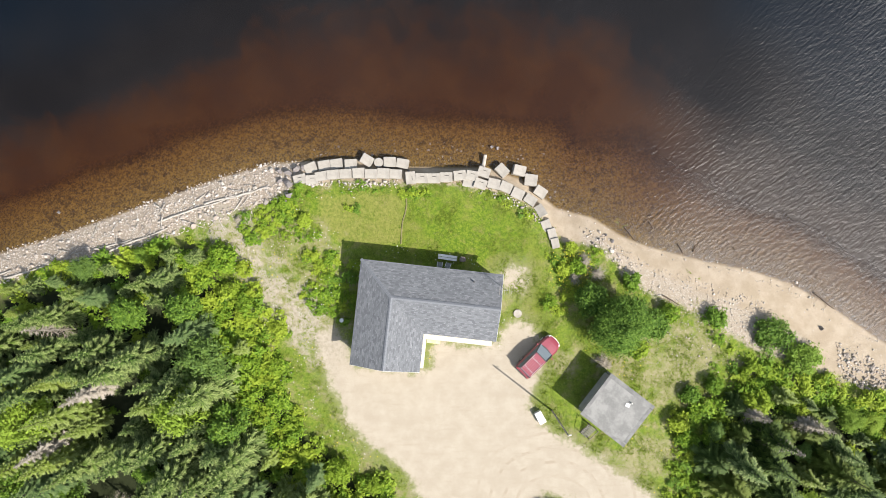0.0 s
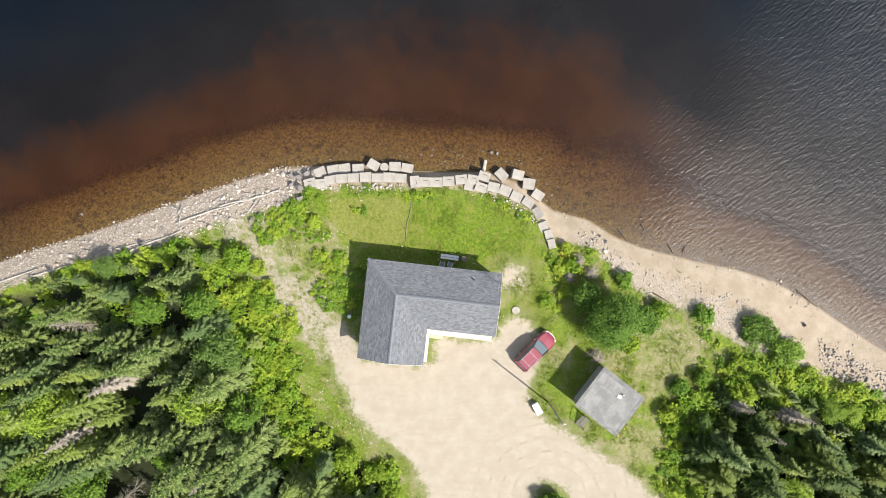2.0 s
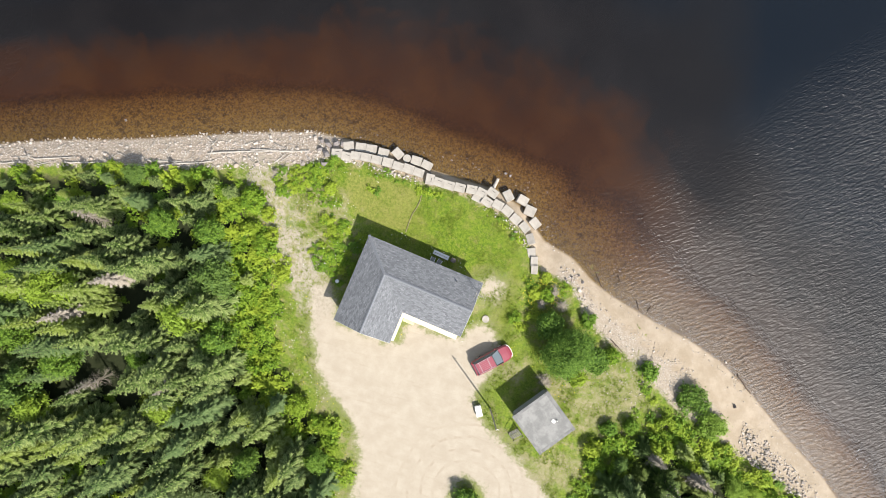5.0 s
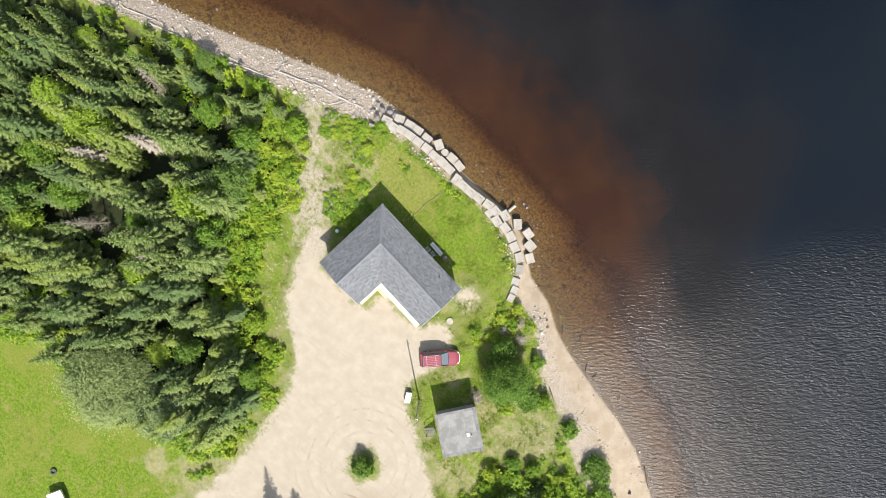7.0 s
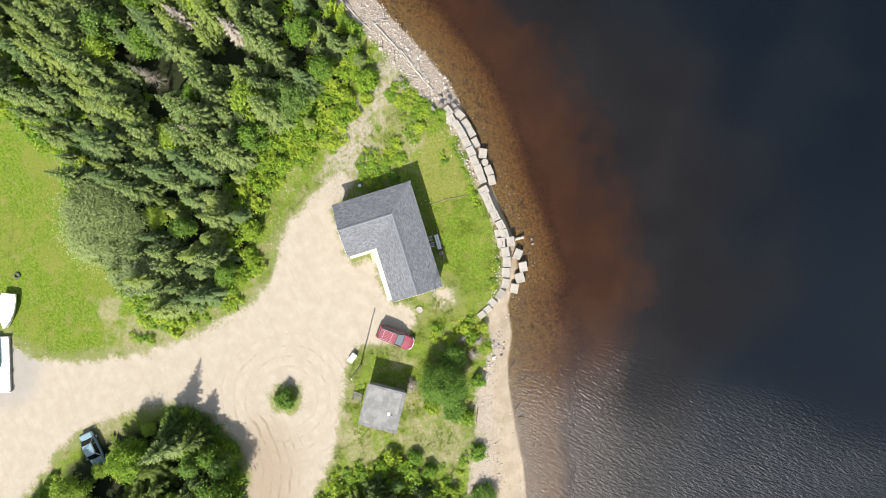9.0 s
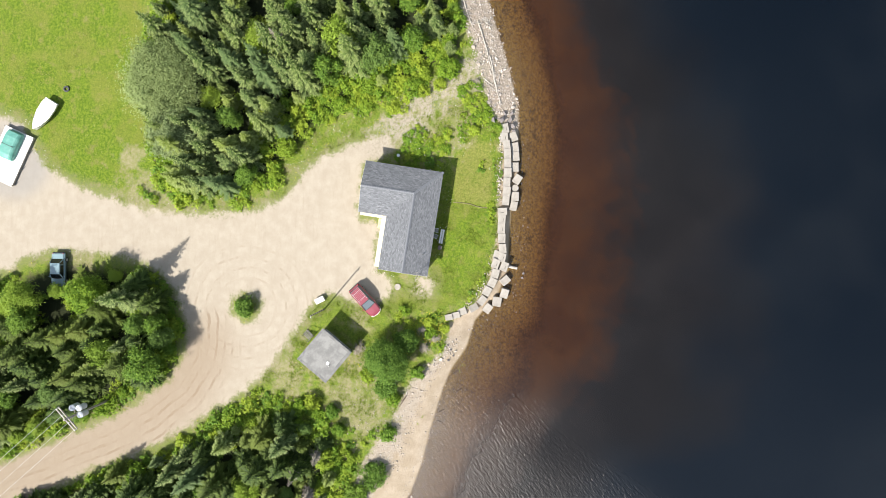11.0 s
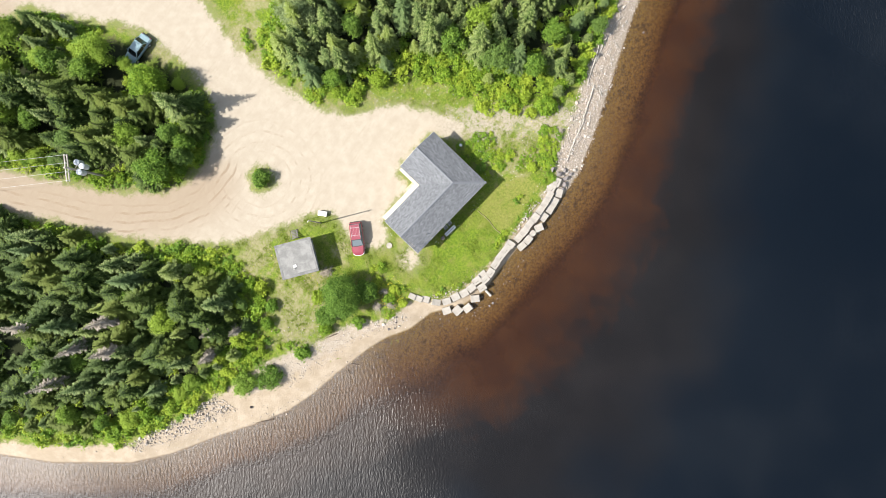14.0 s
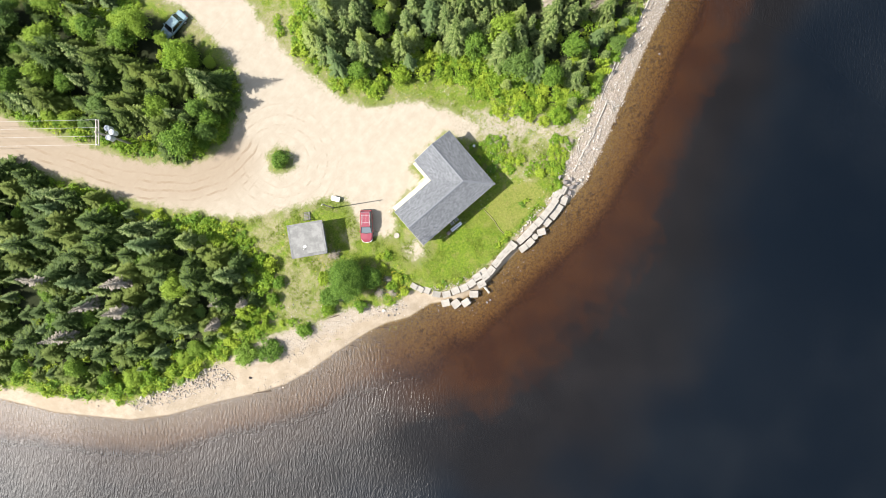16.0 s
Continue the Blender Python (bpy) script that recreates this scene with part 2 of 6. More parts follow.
def water_material():
    k = Mat("lake_water")
    co = k.coords()
    depth = k.math("MAXIMUM", k.math("ADD", k.attr("depth"), k.math("MULTIPLY", k.math("SUBTRACT", k.noise(0.09, 3, 0.5, co), 0.5), k.math("MULTIPLY", k.attr("depth"), 0.7))), 0.0)
    ch = [k.math("POWER", base, depth) for base in (0.58, 0.395, 0.255)]
    tint = k.n("CombineColor", i0=ch[0], i1=ch[1], i2=ch[2])
    turned = k.n("Mapping", i0=k.n("Mapping", i0=co, i2=(0, 0, radians(-42))), i3=(1.45, 3.9, 1))
    w1 = k.noise(1.0, 2, 0.5, turned, 0.3)
    w2 = k.noise(2.6, 2, 0.6, turned)
    gust = k.ramp(k.noise(0.05, 2, 0.5, co), 0.35, 0.7, 0.5, 1.1)
    breeze = k.ramp(k.noise(0.045, 3, 0.55, k.n("Mapping", i0=co, i1=(31.0, 7.0, 0.0))), 0.5, 0.66, 0.05, 0.22)
    amp = k.math("MULTIPLY", k.math("ADD", k.math("MULTIPLY", k.attr("ripple"), 0.58), breeze), k.math("MULTIPLY", gust, k.ramp(k.attr("depth"), 0.02, 0.7, 0.8, 1.0)))
    hgt = k.math("MULTIPLY", k.math("ADD", w1, k.math("MULTIPLY", w2, 0.3)), amp)
    nor = k.bump(hgt, 1.0, 0.29)
    clear = k.n("BsdfTransparent", Color=tint)
    silt = k.mix(k.ramp(k.noise(0.05, 4, 0.6, co), 0.35, 0.7), (0.0062, 0.0050, 0.0042), (0.012, 0.0099, 0.0088))
    far_out = k.mix(k.ramp(k.noise(0.035, 3, 0.55, co), 0.4, 0.75), (0.001, 0.003, 0.006), (0.0065, 0.0085, 0.011))
    wisp = k.math("MULTIPLY", depth, k.ramp(k.noise(0.3, 4, 0.6, co, 0.6), 0.3, 0.7, 0.86, 1.16))
    tea = k.mix(k.ramp(k.noise(0.22, 3, 0.6, co), 0.35, 0.7), (0.028, 0.0094, 0.0022), (0.038, 0.0138, 0.0034))
    tea = k.mix(k.attr("sandy"), tea, (0.030, 0.021, 0.0155))
    murk = k.n("BsdfDiffuse", Color=k.mix(k.ramp(depth, 3.3, 7.0), k.mix(k.ramp(wisp, 0.85, 2.7), tea, silt), far_out))
    clear = k.n("MixShader", i0=k.ramp(wisp, 0.36, 1.1, 0.0, 0.93), i1=clear, i2=murk)
    gloss = k.n("BsdfGlossy", Color=(1, 1, 1), Roughness=k.ramp(k.attr("ripple"), 0.0, 1.0, 0.2, 0.45), Normal=nor)
    fres = k.n("Fresnel", IOR=1.41, Normal=nor)
    return k.done(k.n("MixShader", i0=fres, i1=clear, i2=gloss))


def shingle_material(name, along_v, tone=1.0):
    k = Mat(name)
    co = k.coords()
    m = k.n("Mapping", i0=co, i2=(0, 0, radians(90 if along_v else 0)))
    br = k.n("TexBrick", props={"offset": 0.5}, Vector=m, Color1=(0.0, 0, 0), Color2=(1, 1, 1), Mortar=(0.25, 0.25, 0.25), Scale=1.0,
             Mortar_Size=0.006, Bias=0.0, Brick_Width=0.33, Row_Height=0.145)
    big = k.noise(0.5, 4, 0.6, co)
    streak = k.noise(1.0, 3, 0.6, k.n("Mapping", i0=m, i3=(3.2, 12.0, 1)))
    col = k.mix(br, (0.112 * tone, 0.116 * tone, 0.122 * tone), (0.185 * tone, 0.19 * tone, 0.197 * tone))
    col = k.mix(k.ramp(big, 0.35, 0.7, 0.0, 0.4), col, (0.11 * tone, 0.115 * tone, 0.12 * tone))
    col = k.mix(k.ramp(streak, 0.58, 0.66, 0.0, 0.6), col, (0.27 * tone, 0.275 * tone, 0.282 * tone))
    return k.done(k.surface(col, 0.9, k.bump(br, 0.4, 0.02), Specular_IOR_Level=0.2))


def glass_material(name, tone):
    k = Mat(name)
    return k.done(k.surface(tone, 0.08, Specular_IOR_Level=0.7))


def paint_material(name, a, rough=0.3):
    k = Mat(name)
    n = k.noise(6.0, 4, 0.6, k.coords())
    col = k.mix(k.ramp(n, 0.3, 0.75, 0.0, 0.3), a, tuple(c * 0.75 + 0.04 for c in a))
    return k.done(k.surface(col, rough, Coat_Weight=0.5, Coat_Roughness=0.15))


M_GROUND, M_WATER = ground_material(), water_material()
M_SHINGLE_U, M_SHINGLE_V = shingle_material("shingles", False), shingle_material("shingles_wing", True)
M_CAP = worn("ridge_cap", (0.15, 0.158, 0.17), (0.19, 0.198, 0.21), 2.0, 0.9, 0.2)
M_CREAM = worn("cream_paint", (0.60, 0.56, 0.42), (0.52, 0.48, 0.37), 1.5, 0.6, 0.1)
M_WHITE = worn("white_paint", (0.78, 0.77, 0.73), (0.66, 0.65, 0.60), 2.0, 0.5, 0.1)
M_CONCRETE = worn("concrete", (0.375, 0.342, 0.29), (0.27, 0.245, 0.21), 1.1, 0.9, 0.5)
M_SLOT = worn("dark_recess", (0.06, 0.055, 0.05), (0.10, 0.09, 0.08), 4, 0.9)
def stone_material():
    k = Mat("shore_stone")
    co = k.coords()
    rnd = k.math("FRACT", k.math("ADD", k.n("ObjectInfo", out=5), k.n("NewGeometry", out=8)))
    col = k.mix(rnd, (0.29, 0.25, 0.21), (0.54, 0.49, 0.43))
    col = k.mix(k.ramp(k.math("FRACT", k.math("MULTIPLY", rnd, 7.0)), 0.6, 1.0, 0.0, 0.6), col, (0.42, 0.33, 0.26))
    n = k.noise(9, 4, 0.6, co)
    col = k.mix(k.ramp(n, 0.45, 0.8, 0.0, 0.4), col, (0.22, 0.19, 0.16))
    return k.done(k.surface(col, 0.9, k.bump(n, 0.4, 0.03), Specular_IOR_Level=0.25))


M_STONE = stone_material()
M_DARKSTONE = worn("dark_boulder", (0.17, 0.15, 0.14), (0.27, 0.245, 0.23), 1.4, 0.9, 0.5, 12)
M_DRIFT = worn("driftwood", (0.46, 0.42, 0.36), (0.30, 0.27, 0.23), 2.0, 0.9, 0.4)
M_WETWOOD = worn("wet_wood", (0.07, 0.045, 0.03), (0.12, 0.08, 0.05), 3.0, 0.6, 0.4)
M_BARK = worn("bark", (0.10, 0.075, 0.055), (0.17, 0.14, 0.11), 4.0, 0.95, 0.6)
M_DEADWOOD = worn("dead_branches", (0.36, 0.315, 0.25), (0.24, 0.205, 0.155), 4.0, 0.95, 0.4)
# fourth colour is the sunlit tone painted on the outer needles
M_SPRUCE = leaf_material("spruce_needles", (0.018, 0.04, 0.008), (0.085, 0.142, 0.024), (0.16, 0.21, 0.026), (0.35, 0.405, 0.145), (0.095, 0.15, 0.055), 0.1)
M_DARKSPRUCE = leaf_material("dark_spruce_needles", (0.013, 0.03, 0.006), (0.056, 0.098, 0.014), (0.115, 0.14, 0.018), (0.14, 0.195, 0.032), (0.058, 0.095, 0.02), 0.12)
M_LEAF = leaf_material("broad_leaves", (0.055, 0.12, 0.016), (0.185, 0.295, 0.036), (0.25, 0.345, 0.038), cool=(0.11, 0.165, 0.05))
M_DARKLEAF = leaf_material("dark_leaves", (0.05, 0.11, 0.016), (0.17, 0.275, 0.04), (0.19, 0.29, 0.04))
M_WILLOW = leaf_material("grey_willow_leaves", (0.12, 0.17, 0.055), (0.28, 0.34, 0.15), (0.25, 0.31, 0.11))
M_SHRUB = leaf_material("shrub_leaves", (0.09, 0.175, 0.014), (0.225, 0.335, 0.03), (0.31, 0.385, 0.038), cool=(0.11, 0.21, 0.03))
M_GRASS = leaf_material("grass_blades", (0.12, 0.19, 0.02), (0.27, 0.32, 0.05), (0.34, 0.33, 0.12), glow=0.5)
M_FLOWER_W = worn("white_petals", (0.55, 0.55, 0.48), (0.45, 0.45, 0.36), 3, 0.8)
M_FLOWER_Y = worn("yellow_petals", (0.55, 0.45, 0.03), (0.42, 0.36, 0.03), 3, 0.8)


# ================= mesh helpers =================
def mesh_np(name, verts, tris, mat, attrs=None, smooth=False):
    """A mesh from arrays of corners and triangles."""
    me = bpy.data.meshes.new(name)
    verts, tris = np.asarray(verts, float), np.asarray(tris, int)
    k = tris.shape[1]
    me.vertices.add(len(verts))
    me.vertices.foreach_set("co", verts.ravel())
    me.loops.add(tris.size)
    me.loops.foreach_set("vertex_index", tris.ravel().astype(np.int32))
    me.polygons.add(len(tris))
    me.polygons.foreach_set("loop_start", (np.arange(len(tris)) * k).astype(np.int32))
    for key, values in (attrs or {}).items():
        me.attributes.new(key, "FLOAT", "POINT").data.foreach_set("value", np.asarray(values, np.float32))
    me.update(calc_edges=True)
    if smooth:
        me.polygons.foreach_set("use_smooth", np.ones(len(tris), bool))
    if mat:
        me.materials.append(mat)
    return me


def part(name, bm, material, parent, label=""):
    """Links a bmesh as one mesh object under a thing or part."""
    me = bpy.data.meshes.new(name)
    bm.to_mesh(me)
    bm.free()
    me.materials.append(material)
    ob = new(name, me)
    ob.parent = parent
    return tagged(ob, label)


def thing(name, m, label, category, group="", kind=""):
    """An empty at the base of a thing."""
    ob = new(name)
    ob.matrix_world = m
    return tagged(ob, label, category, group, kind)


def box(sx, sy, sz, at=(0, 0, 0), rz=0.0, bevel=0.0, bm=None, rx=0.0, ry=0.0):
    """A box whose base centre stands at the place given."""
    bm = bm or bmesh.new()
    m = pose(*at, rx, ry, rz) @ Matrix.Translation((0, 0, sz / 2)) @ Matrix.Diagonal((sx, sy, sz, 1))
    got = bmesh.ops.create_cube(bm, size=1, matrix=m)
    if bevel:
        edges = {e for v in got["verts"] for e in v.link_edges}
        bmesh.ops.bevel(bm, geom=list(edges), offset=bevel, segments=2, affect="EDGES")
    return bm


def rod(a, b, r1, r2=None, sides=8, bm=None):
    """A round bar from a to b."""
    bm = bm or bmesh.new()
    a, b = Vector(a), Vector(b)
    d = b - a
    m = Matrix.Translation((a + b) / 2) @ d.to_track_quat("Z", "Y").to_matrix().to_4x4()
    bmesh.ops.create_cone(bm, cap_ends=True, segments=sides, radius1=r1, radius2=r1 if r2 is None else r2, depth=d.length, matrix=m)
    return bm


def slab(corners, top, thick, bm=None):
    """A prism over a flat outline; top is a height or a list of heights."""
    bm = bm or bmesh.new()
    tops = top if isinstance(top, (list, tuple)) else [top] * len(corners)
    up = [bm.verts.new((x, y, z)) for (x, y), z in zip(corners, tops)]
    dn = [bm.verts.new((x, y, z - thick)) for (x, y), z in zip(corners, tops)]
    bm.faces.new(up)
    bm.faces.new(dn[::-1])
    for i in range(len(up)):
        j = (i + 1) % len(up)
        bm.faces.new((up[j], up[i], dn[i], dn[j]))
    bmesh.ops.recalc_face_normals(bm, faces=bm.faces)
    return bm


def gather(parts, mats):
    """Joins copies of (verts, tris, tips) under 4x4 matrices into one set of arrays."""
    vs, fs, ts, base = [], [], [], 0
    for (v, f, tip), m in zip(parts, mats):
        m = np.array(m)
        vs.append(v @ m[:3, :3].T + m[:3, 3])
        fs.append(f + base)
        ts.append(tip)
        base += len(v)
    return np.concatenate(vs), np.concatenate(fs), np.concatenate(ts)


# ================= plan of the ground =================
SHORE = [(-400, -110), (-120, -26), (-80, -12.5), (-53.9, -3.5), (-44.8, -0.2), (-39.1, 1.5), (-33.4, 3.5), (-27.8, 5.5), (-22.1, 7.5),
         (-17.6, 8.7), (-14.2, 9.0), (-8.6, 9.1), (-4.1, 8.4), (0.4, 8.3), (4.0, 8.3), (7.2, 7.2), (9.4, 5.4), (10.8, 4.3), (14.5, 3.3),
         (17.3, 1.5), (20.1, 0.4), (25.6, -1.0), (30.1, -1.9), (34, -3.2), (37.9, -5.4), (42.5, -8.6), (49, -12.6), (53.4, -16.3),
         (60, -24.9), (64.2, -32.4), (75, -50), (95, -80), (130, -140), (300, -420)]
BANK = [(-400, -125), (-120, -34), (-60, -8), (-43.9, -3.0), (-38.3, -1.3), (-32.8, -0.2), (-28.3, 1.4), (-22.8, 3.2), (-18.9, 4.2),
        (-15.9, 5.6), (-15, 6.6), (-10.6, 6.8), (-4, 6.5), (0.4, 6.6), (5.9, 5.5), (8.7, 3.7), (10.7, 1.0), (12, 0.8), (15.0, 0.2),
        (16.9, -1.8), (19.1, -4), (21.3, -4.9), (26.8, -7.4), (29.5, -9.5), (33, -10.8), (37.1, -12), (43.4, -14), (50.8, -17.5), (53, -20.5),
        (57.5, -26.2), (62.5, -33.5), (75, -54), (130, -150), (290, -430)]
FAR = [(300, -900), (-900, -900), (-900, -110)]
YARD = [(-12.6, -8.0), (-12.4, -10), (-11.7, -12.8), (-10, -16), (-8.2, -18.7), (-4.3, -20.9), (-2.5, -24.6), (-1.7, -29.7), (-1.6, -35),
        (-1.9, -39.5), (-3, -43.5), (-4.9, -49.2), (-7, -52.8), (-12.5, -56), (-14.5, -63), (-16, -90), (52, -90), (46, -66), (38.7, -54.8),
        (35.7, -50.6), (32.5, -45), (30.3, -39.7), (28, -35.2), (25, -30.7), (22, -26.1), (19.5, -23.4), (14.8, -20), (12, -18.4),
        (9.6, -17.2), (7.9, -14.6), (8.6, -12.8), (9.6, -10.8), (8.6, -7.6), (6.6, -6.4), (5.3, -7.6), (4.9, -9.2), (-1.4, -8.6), (-1.9, -11.5),
        (-8.8, -11.1), (-10.0, -9.0), (-10.8, -7.6)]
ISLAND = [(8.8, -60.5), (5.4, -55), (3.8, -51), (4.0, -46.5), (4.6, -41), (5.9, -37.5), (8.5, -35), (12.6, -33.4), (16.7, -33.5), (20, -35.3), (22.8, -38.6),
          (25.3, -42.2), (28, -47.8), (31, -54.5), (33.5, -60.5), (42, -78), (24, -78), (18, -70.5), (14, -67.2), (11, -66.5)]
WOOD_WEST = [(-43.9, -4.0), (-38.3, -2.4), (-32.7, -1.2), (-28.3, 0.5), (-24.5, 1.2), (-23.0, -0.4), (-22, -2.2), (-20.2, -5.3), (-18.4, -8.5),
             (-17, -13), (-13.6, -16.9), (-10.2, -20.1), (-6.2, -23.8), (-4.5, -29.5), (-4.6, -33.6), (-6.5, -35.6), (-11.5, -37.2), (-17.5, -38.5),
             (-23, -37.5), (-29, -38.5), (-38, -42), (-95, -52), (-95, -22)]
WOOD_EAST = [(39.2, -55.8), (36.8, -51.2), (33.8, -45.2), (31.6, -38.8), (29.6, -34.2), (25.2, -24.4), (24.6, -18), (27.4, -14.4), (31.8, -13.6), (35.3, -14.6),
             (41.6, -16.6), (46.7, -18.6), (51.8, -22.6), (55.6, -28), (60, -34.6), (70, -51), (88, -80), (56, -80)]
FIELD = [(-7.0, -38.4), (-3.2, -41.0), (-4.4, -47), (-6.5, -51.5), (-12, -55), (-16, -64), (-60, -70), (-60, -48), (-34, -43.5), (-28, -40.5), (-18, -40.5), (-10, -38.6)]
LAWN = [(-15.2, 5.2), (-14.6, 6.2), (-4, 6.2), (4.5, 5.8), (7.6, 3.6), (9.2, 0.2), (9.6, -3.5), (9.4, -6), (11, -8.6), (14, -10.6), (12, -14.2), (9.8, -11), (8, -7), (5.5, -2), (-9, 0.4), (-12.4, 1.8), (-14.6, 3)]
TRACK = [(-22.6, 2.8), (-20.6, 1.4), (-19.4, -1.0), (-17.6, -3.4), (-15.2, -5.0), (-13.6, -7.0), (-12.0, -9.0)]
KNOLL = (10.35, -25.6)
LEVEL = -1.35


def seg_dist(P, line, closed=True):
    """Distance of points P to a line of points."""
    L = np.array(line, float)
    A, B = (L, np.roll(L, -1, 0)) if closed else (L[:-1], L[1:])
    best = np.full(len(P), 1e18)
    for a, b in zip(A, B):
        d = b - a
        s = np.clip(((P - a) @ d) / (d @ d), 0, 1)
        q = P - a - s[:, None] * d
        best = np.minimum(best, (q * q).sum(1))
    return np.sqrt(best)


def inside(P, poly):
    L = np.array(poly, float)
    r = np.zeros(len(P), bool)
    for a, b in zip(L, np.roll(L, -1, 0)):
        if a[1] == b[1]:
            continue
        c = (a[1] > P[:, 1]) != (b[1] > P[:, 1])
        r ^= c & (P[:, 0] < (b[0] - a[0]) * (P[:, 1] - a[1]) / (b[1] - a[1]) + a[0])
    return r


def signed(P, poly):
    """Positive inside."""
    return np.where(inside(P, poly), 1, -1) * seg_dist(P, poly)


def smooth(x, a, b):
    s = np.clip((x - a) / (b - a), 0, 1)
    return s * s * (3 - 2 * s)


def lumps(P, scale, seed):
    """Cheap smooth unevenness."""
    r = np.random.RandomState(seed)
    v = np.zeros(len(P))
    for i in range(7):
        w = r.normal(size=2) * scale
        v += np.sin(P @ w + r.uniform(0, 6.28))
    return v / 7


def survey(P):
    """Height of the ground and the zones at points P."""
    P = np.asarray(P, float)
    land = signed(P, SHORE + FAR)
    bank = signed(P, BANK + FAR)
    frac = np.clip(land / np.maximum(land - bank, 0.05), 0, 1)
    far_out = np.maximum(-land, 0) * (1 - 0.28 * smooth(P[:, 0], 2, 18) * (1 - smooth(-land, 7, 20))) * (1 - 0.12 * smooth(P[:, 0], -20, -4) * smooth(-land, 6, 14))
    far_out = far_out + np.maximum(far_out - 10, 0) * 0.8 * (1 - smooth(P[:, 0], -38, -14))
    depth = np.interp(far_out, [0, 3.6, 4.8, 5.8, 9, 13, 18, 26, 40, 60], [0, 0.35, 0.52, 0.92, 1.3, 2.0, 3.3, 5.4, 8.0, 10.0])
    shelf = smooth(P[:, 0], 9, 24)
    depth = depth * (1 - shelf) + (0.11 * far_out + 0.002 * far_out ** 2) * shelf
    depth = depth * (1 + 0.12 * lumps(P, 0.25, 5)) * (1 + 1.1 * smooth(P[:, 0], 20, 38) * smooth(-land, 1.5, 9))
    z = np.where(land < 0, LEVEL - depth, LEVEL + frac ** 0.8 * 1.25)
    z = np.where(bank > 0, -0.1 + 0.1 * smooth(bank, 0, 1.5), z)
    yard = np.minimum(signed(P, YARD), -signed(P, ISLAND))
    knoll = np.hypot(P[:, 0] - KNOLL[0], P[:, 1] - KNOLL[1])
    yard = np.minimum(yard, knoll - 1.9)
    z += np.where(bank > 0.5, 0.05 * lumps(P, 0.9, 3), 0) * smooth(-yard, 0, 1.5)
    z += 0.25 * (1 - smooth(knoll, 0.4, 2.2))
    return {"z": z, "land": land, "bank": bank, "depth": np.where(land < 0, depth, 0.0), "gravel": yard, "knoll": knoll}


HOUSE_AT = pose(-7.97, -0.6, 0, 0, 0, -6.3)


def house_uv(P):
    """Points in the house's own frame: u along the long side, v away from the lake."""
    d = P - np.array([-7.97, -0.6])
    c, s = math.cos(radians(6.3)), math.sin(radians(6.3))
    return d[:, 0] * c - d[:, 1] * s, -(d[:, 0] * s + d[:, 1] * c)


def axis(core, step, reach):
    a = list(np.arange(-core, core + 1e-6, step))
    g, x = step, core
    while x < reach:
        g *= 1.35
        x += g
        a.append(x)
        a.insert(0, -x)
    return np.array(a)


def sheet(xs, ys):
    X, Y = np.meshgrid(xs, ys)
    n, m = len(xs), len(ys)
    i = (np.arange(m - 1)[:, None] * n + np.arange(n - 1)[None]).ravel()
    return np.stack([X.ravel(), Y.ravel()], 1), np.stack([i, i + 1, i + n + 1, i + n], 1)


# ground: one sheet to the horizon, lake bed included
P, quads = sheet(axis(84, 0.48, 2500), axis(84, 0.48, 2500))
S = survey(P)
u, v = house_uv(P)
attrs = {
    "gravel": np.maximum(S["gravel"], 1.4 - np.hypot(P[:, 0] - 6.4, P[:, 1] + 2.7)),
    "lawn": np.maximum(signed(P, LAWN), signed(P, FIELD)),
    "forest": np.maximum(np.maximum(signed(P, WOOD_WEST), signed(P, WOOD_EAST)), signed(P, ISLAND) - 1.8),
    "beach": -S["bank"],
    "rocky": 1 - smooth(P[:, 0], -17, -12) + 0.45 * smooth(P[:, 0], 37, 40) * (1 - smooth(P[:, 0], 50, 53)),
    "pebbly": smooth(P[:, 0], 11, 15) * (1 - smooth(P[:, 0], 32, 38)) * smooth(S["land"] / np.maximum(S["land"] - S["bank"], 0.05), 0.25, 0.75),
    "sandy": smooth(P[:, 0], 15, 30),
    "isle": seg_dist(P, ISLAND) * np.where(inside(P, ISLAND), 0, 1),
    "wet": -S["land"],
    "ring": S["knoll"],
    "mown": signed(P, [(-12.8, 5.7), (-4.2, 5.9), (-4.5, 0.9), (-10.6, 0.4), (-12.6, 2.6)]),
    "dry": np.maximum.reduce([np.exp(-((P[:, 0] - a) ** 2 + (P[:, 1] - b) ** 2) / (2 * r * r)) for a, b, r in
                              ((23, -10.5, 3.2), (19.5, -8.8, 1.8), (21.5, -12.5, 2.4), (17.3, -10.8, 1.3), (25, -8.5, 2.0), (11.6, -10.8, 1.1), (20, -19.5, 2.2), (-15.5, -4.5, 2.6), (-19.5, 0.5, 2.6), (-12, -3, 2.4), (-13.5, 0.8, 1.8), (-16.5, 1.5, 2.2), (-11.2, -6.2, 1.6), (-3.5, -39.5, 3), (17.5, -21, 2.0), (-1.0, -37, 2.5), (5, -48, 2.2), (-8.5, -41.5, 1.5))]),
    "path": 2.2 - seg_dist(P, TRACK, False),
    "brown": smooth(10.5 - seg_dist(P, ISLAND), 0, 9) * smooth(P[:, 0], 8, 16),
    "ashy": 1 - smooth(np.hypot(P[:, 0] + 7.5, P[:, 1] + 57), 3, 7),
}
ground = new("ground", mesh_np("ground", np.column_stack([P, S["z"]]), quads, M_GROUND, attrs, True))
tagged(ground, "grassy point with a pale gravel yard and sandy shore", "ground", kind="structure")

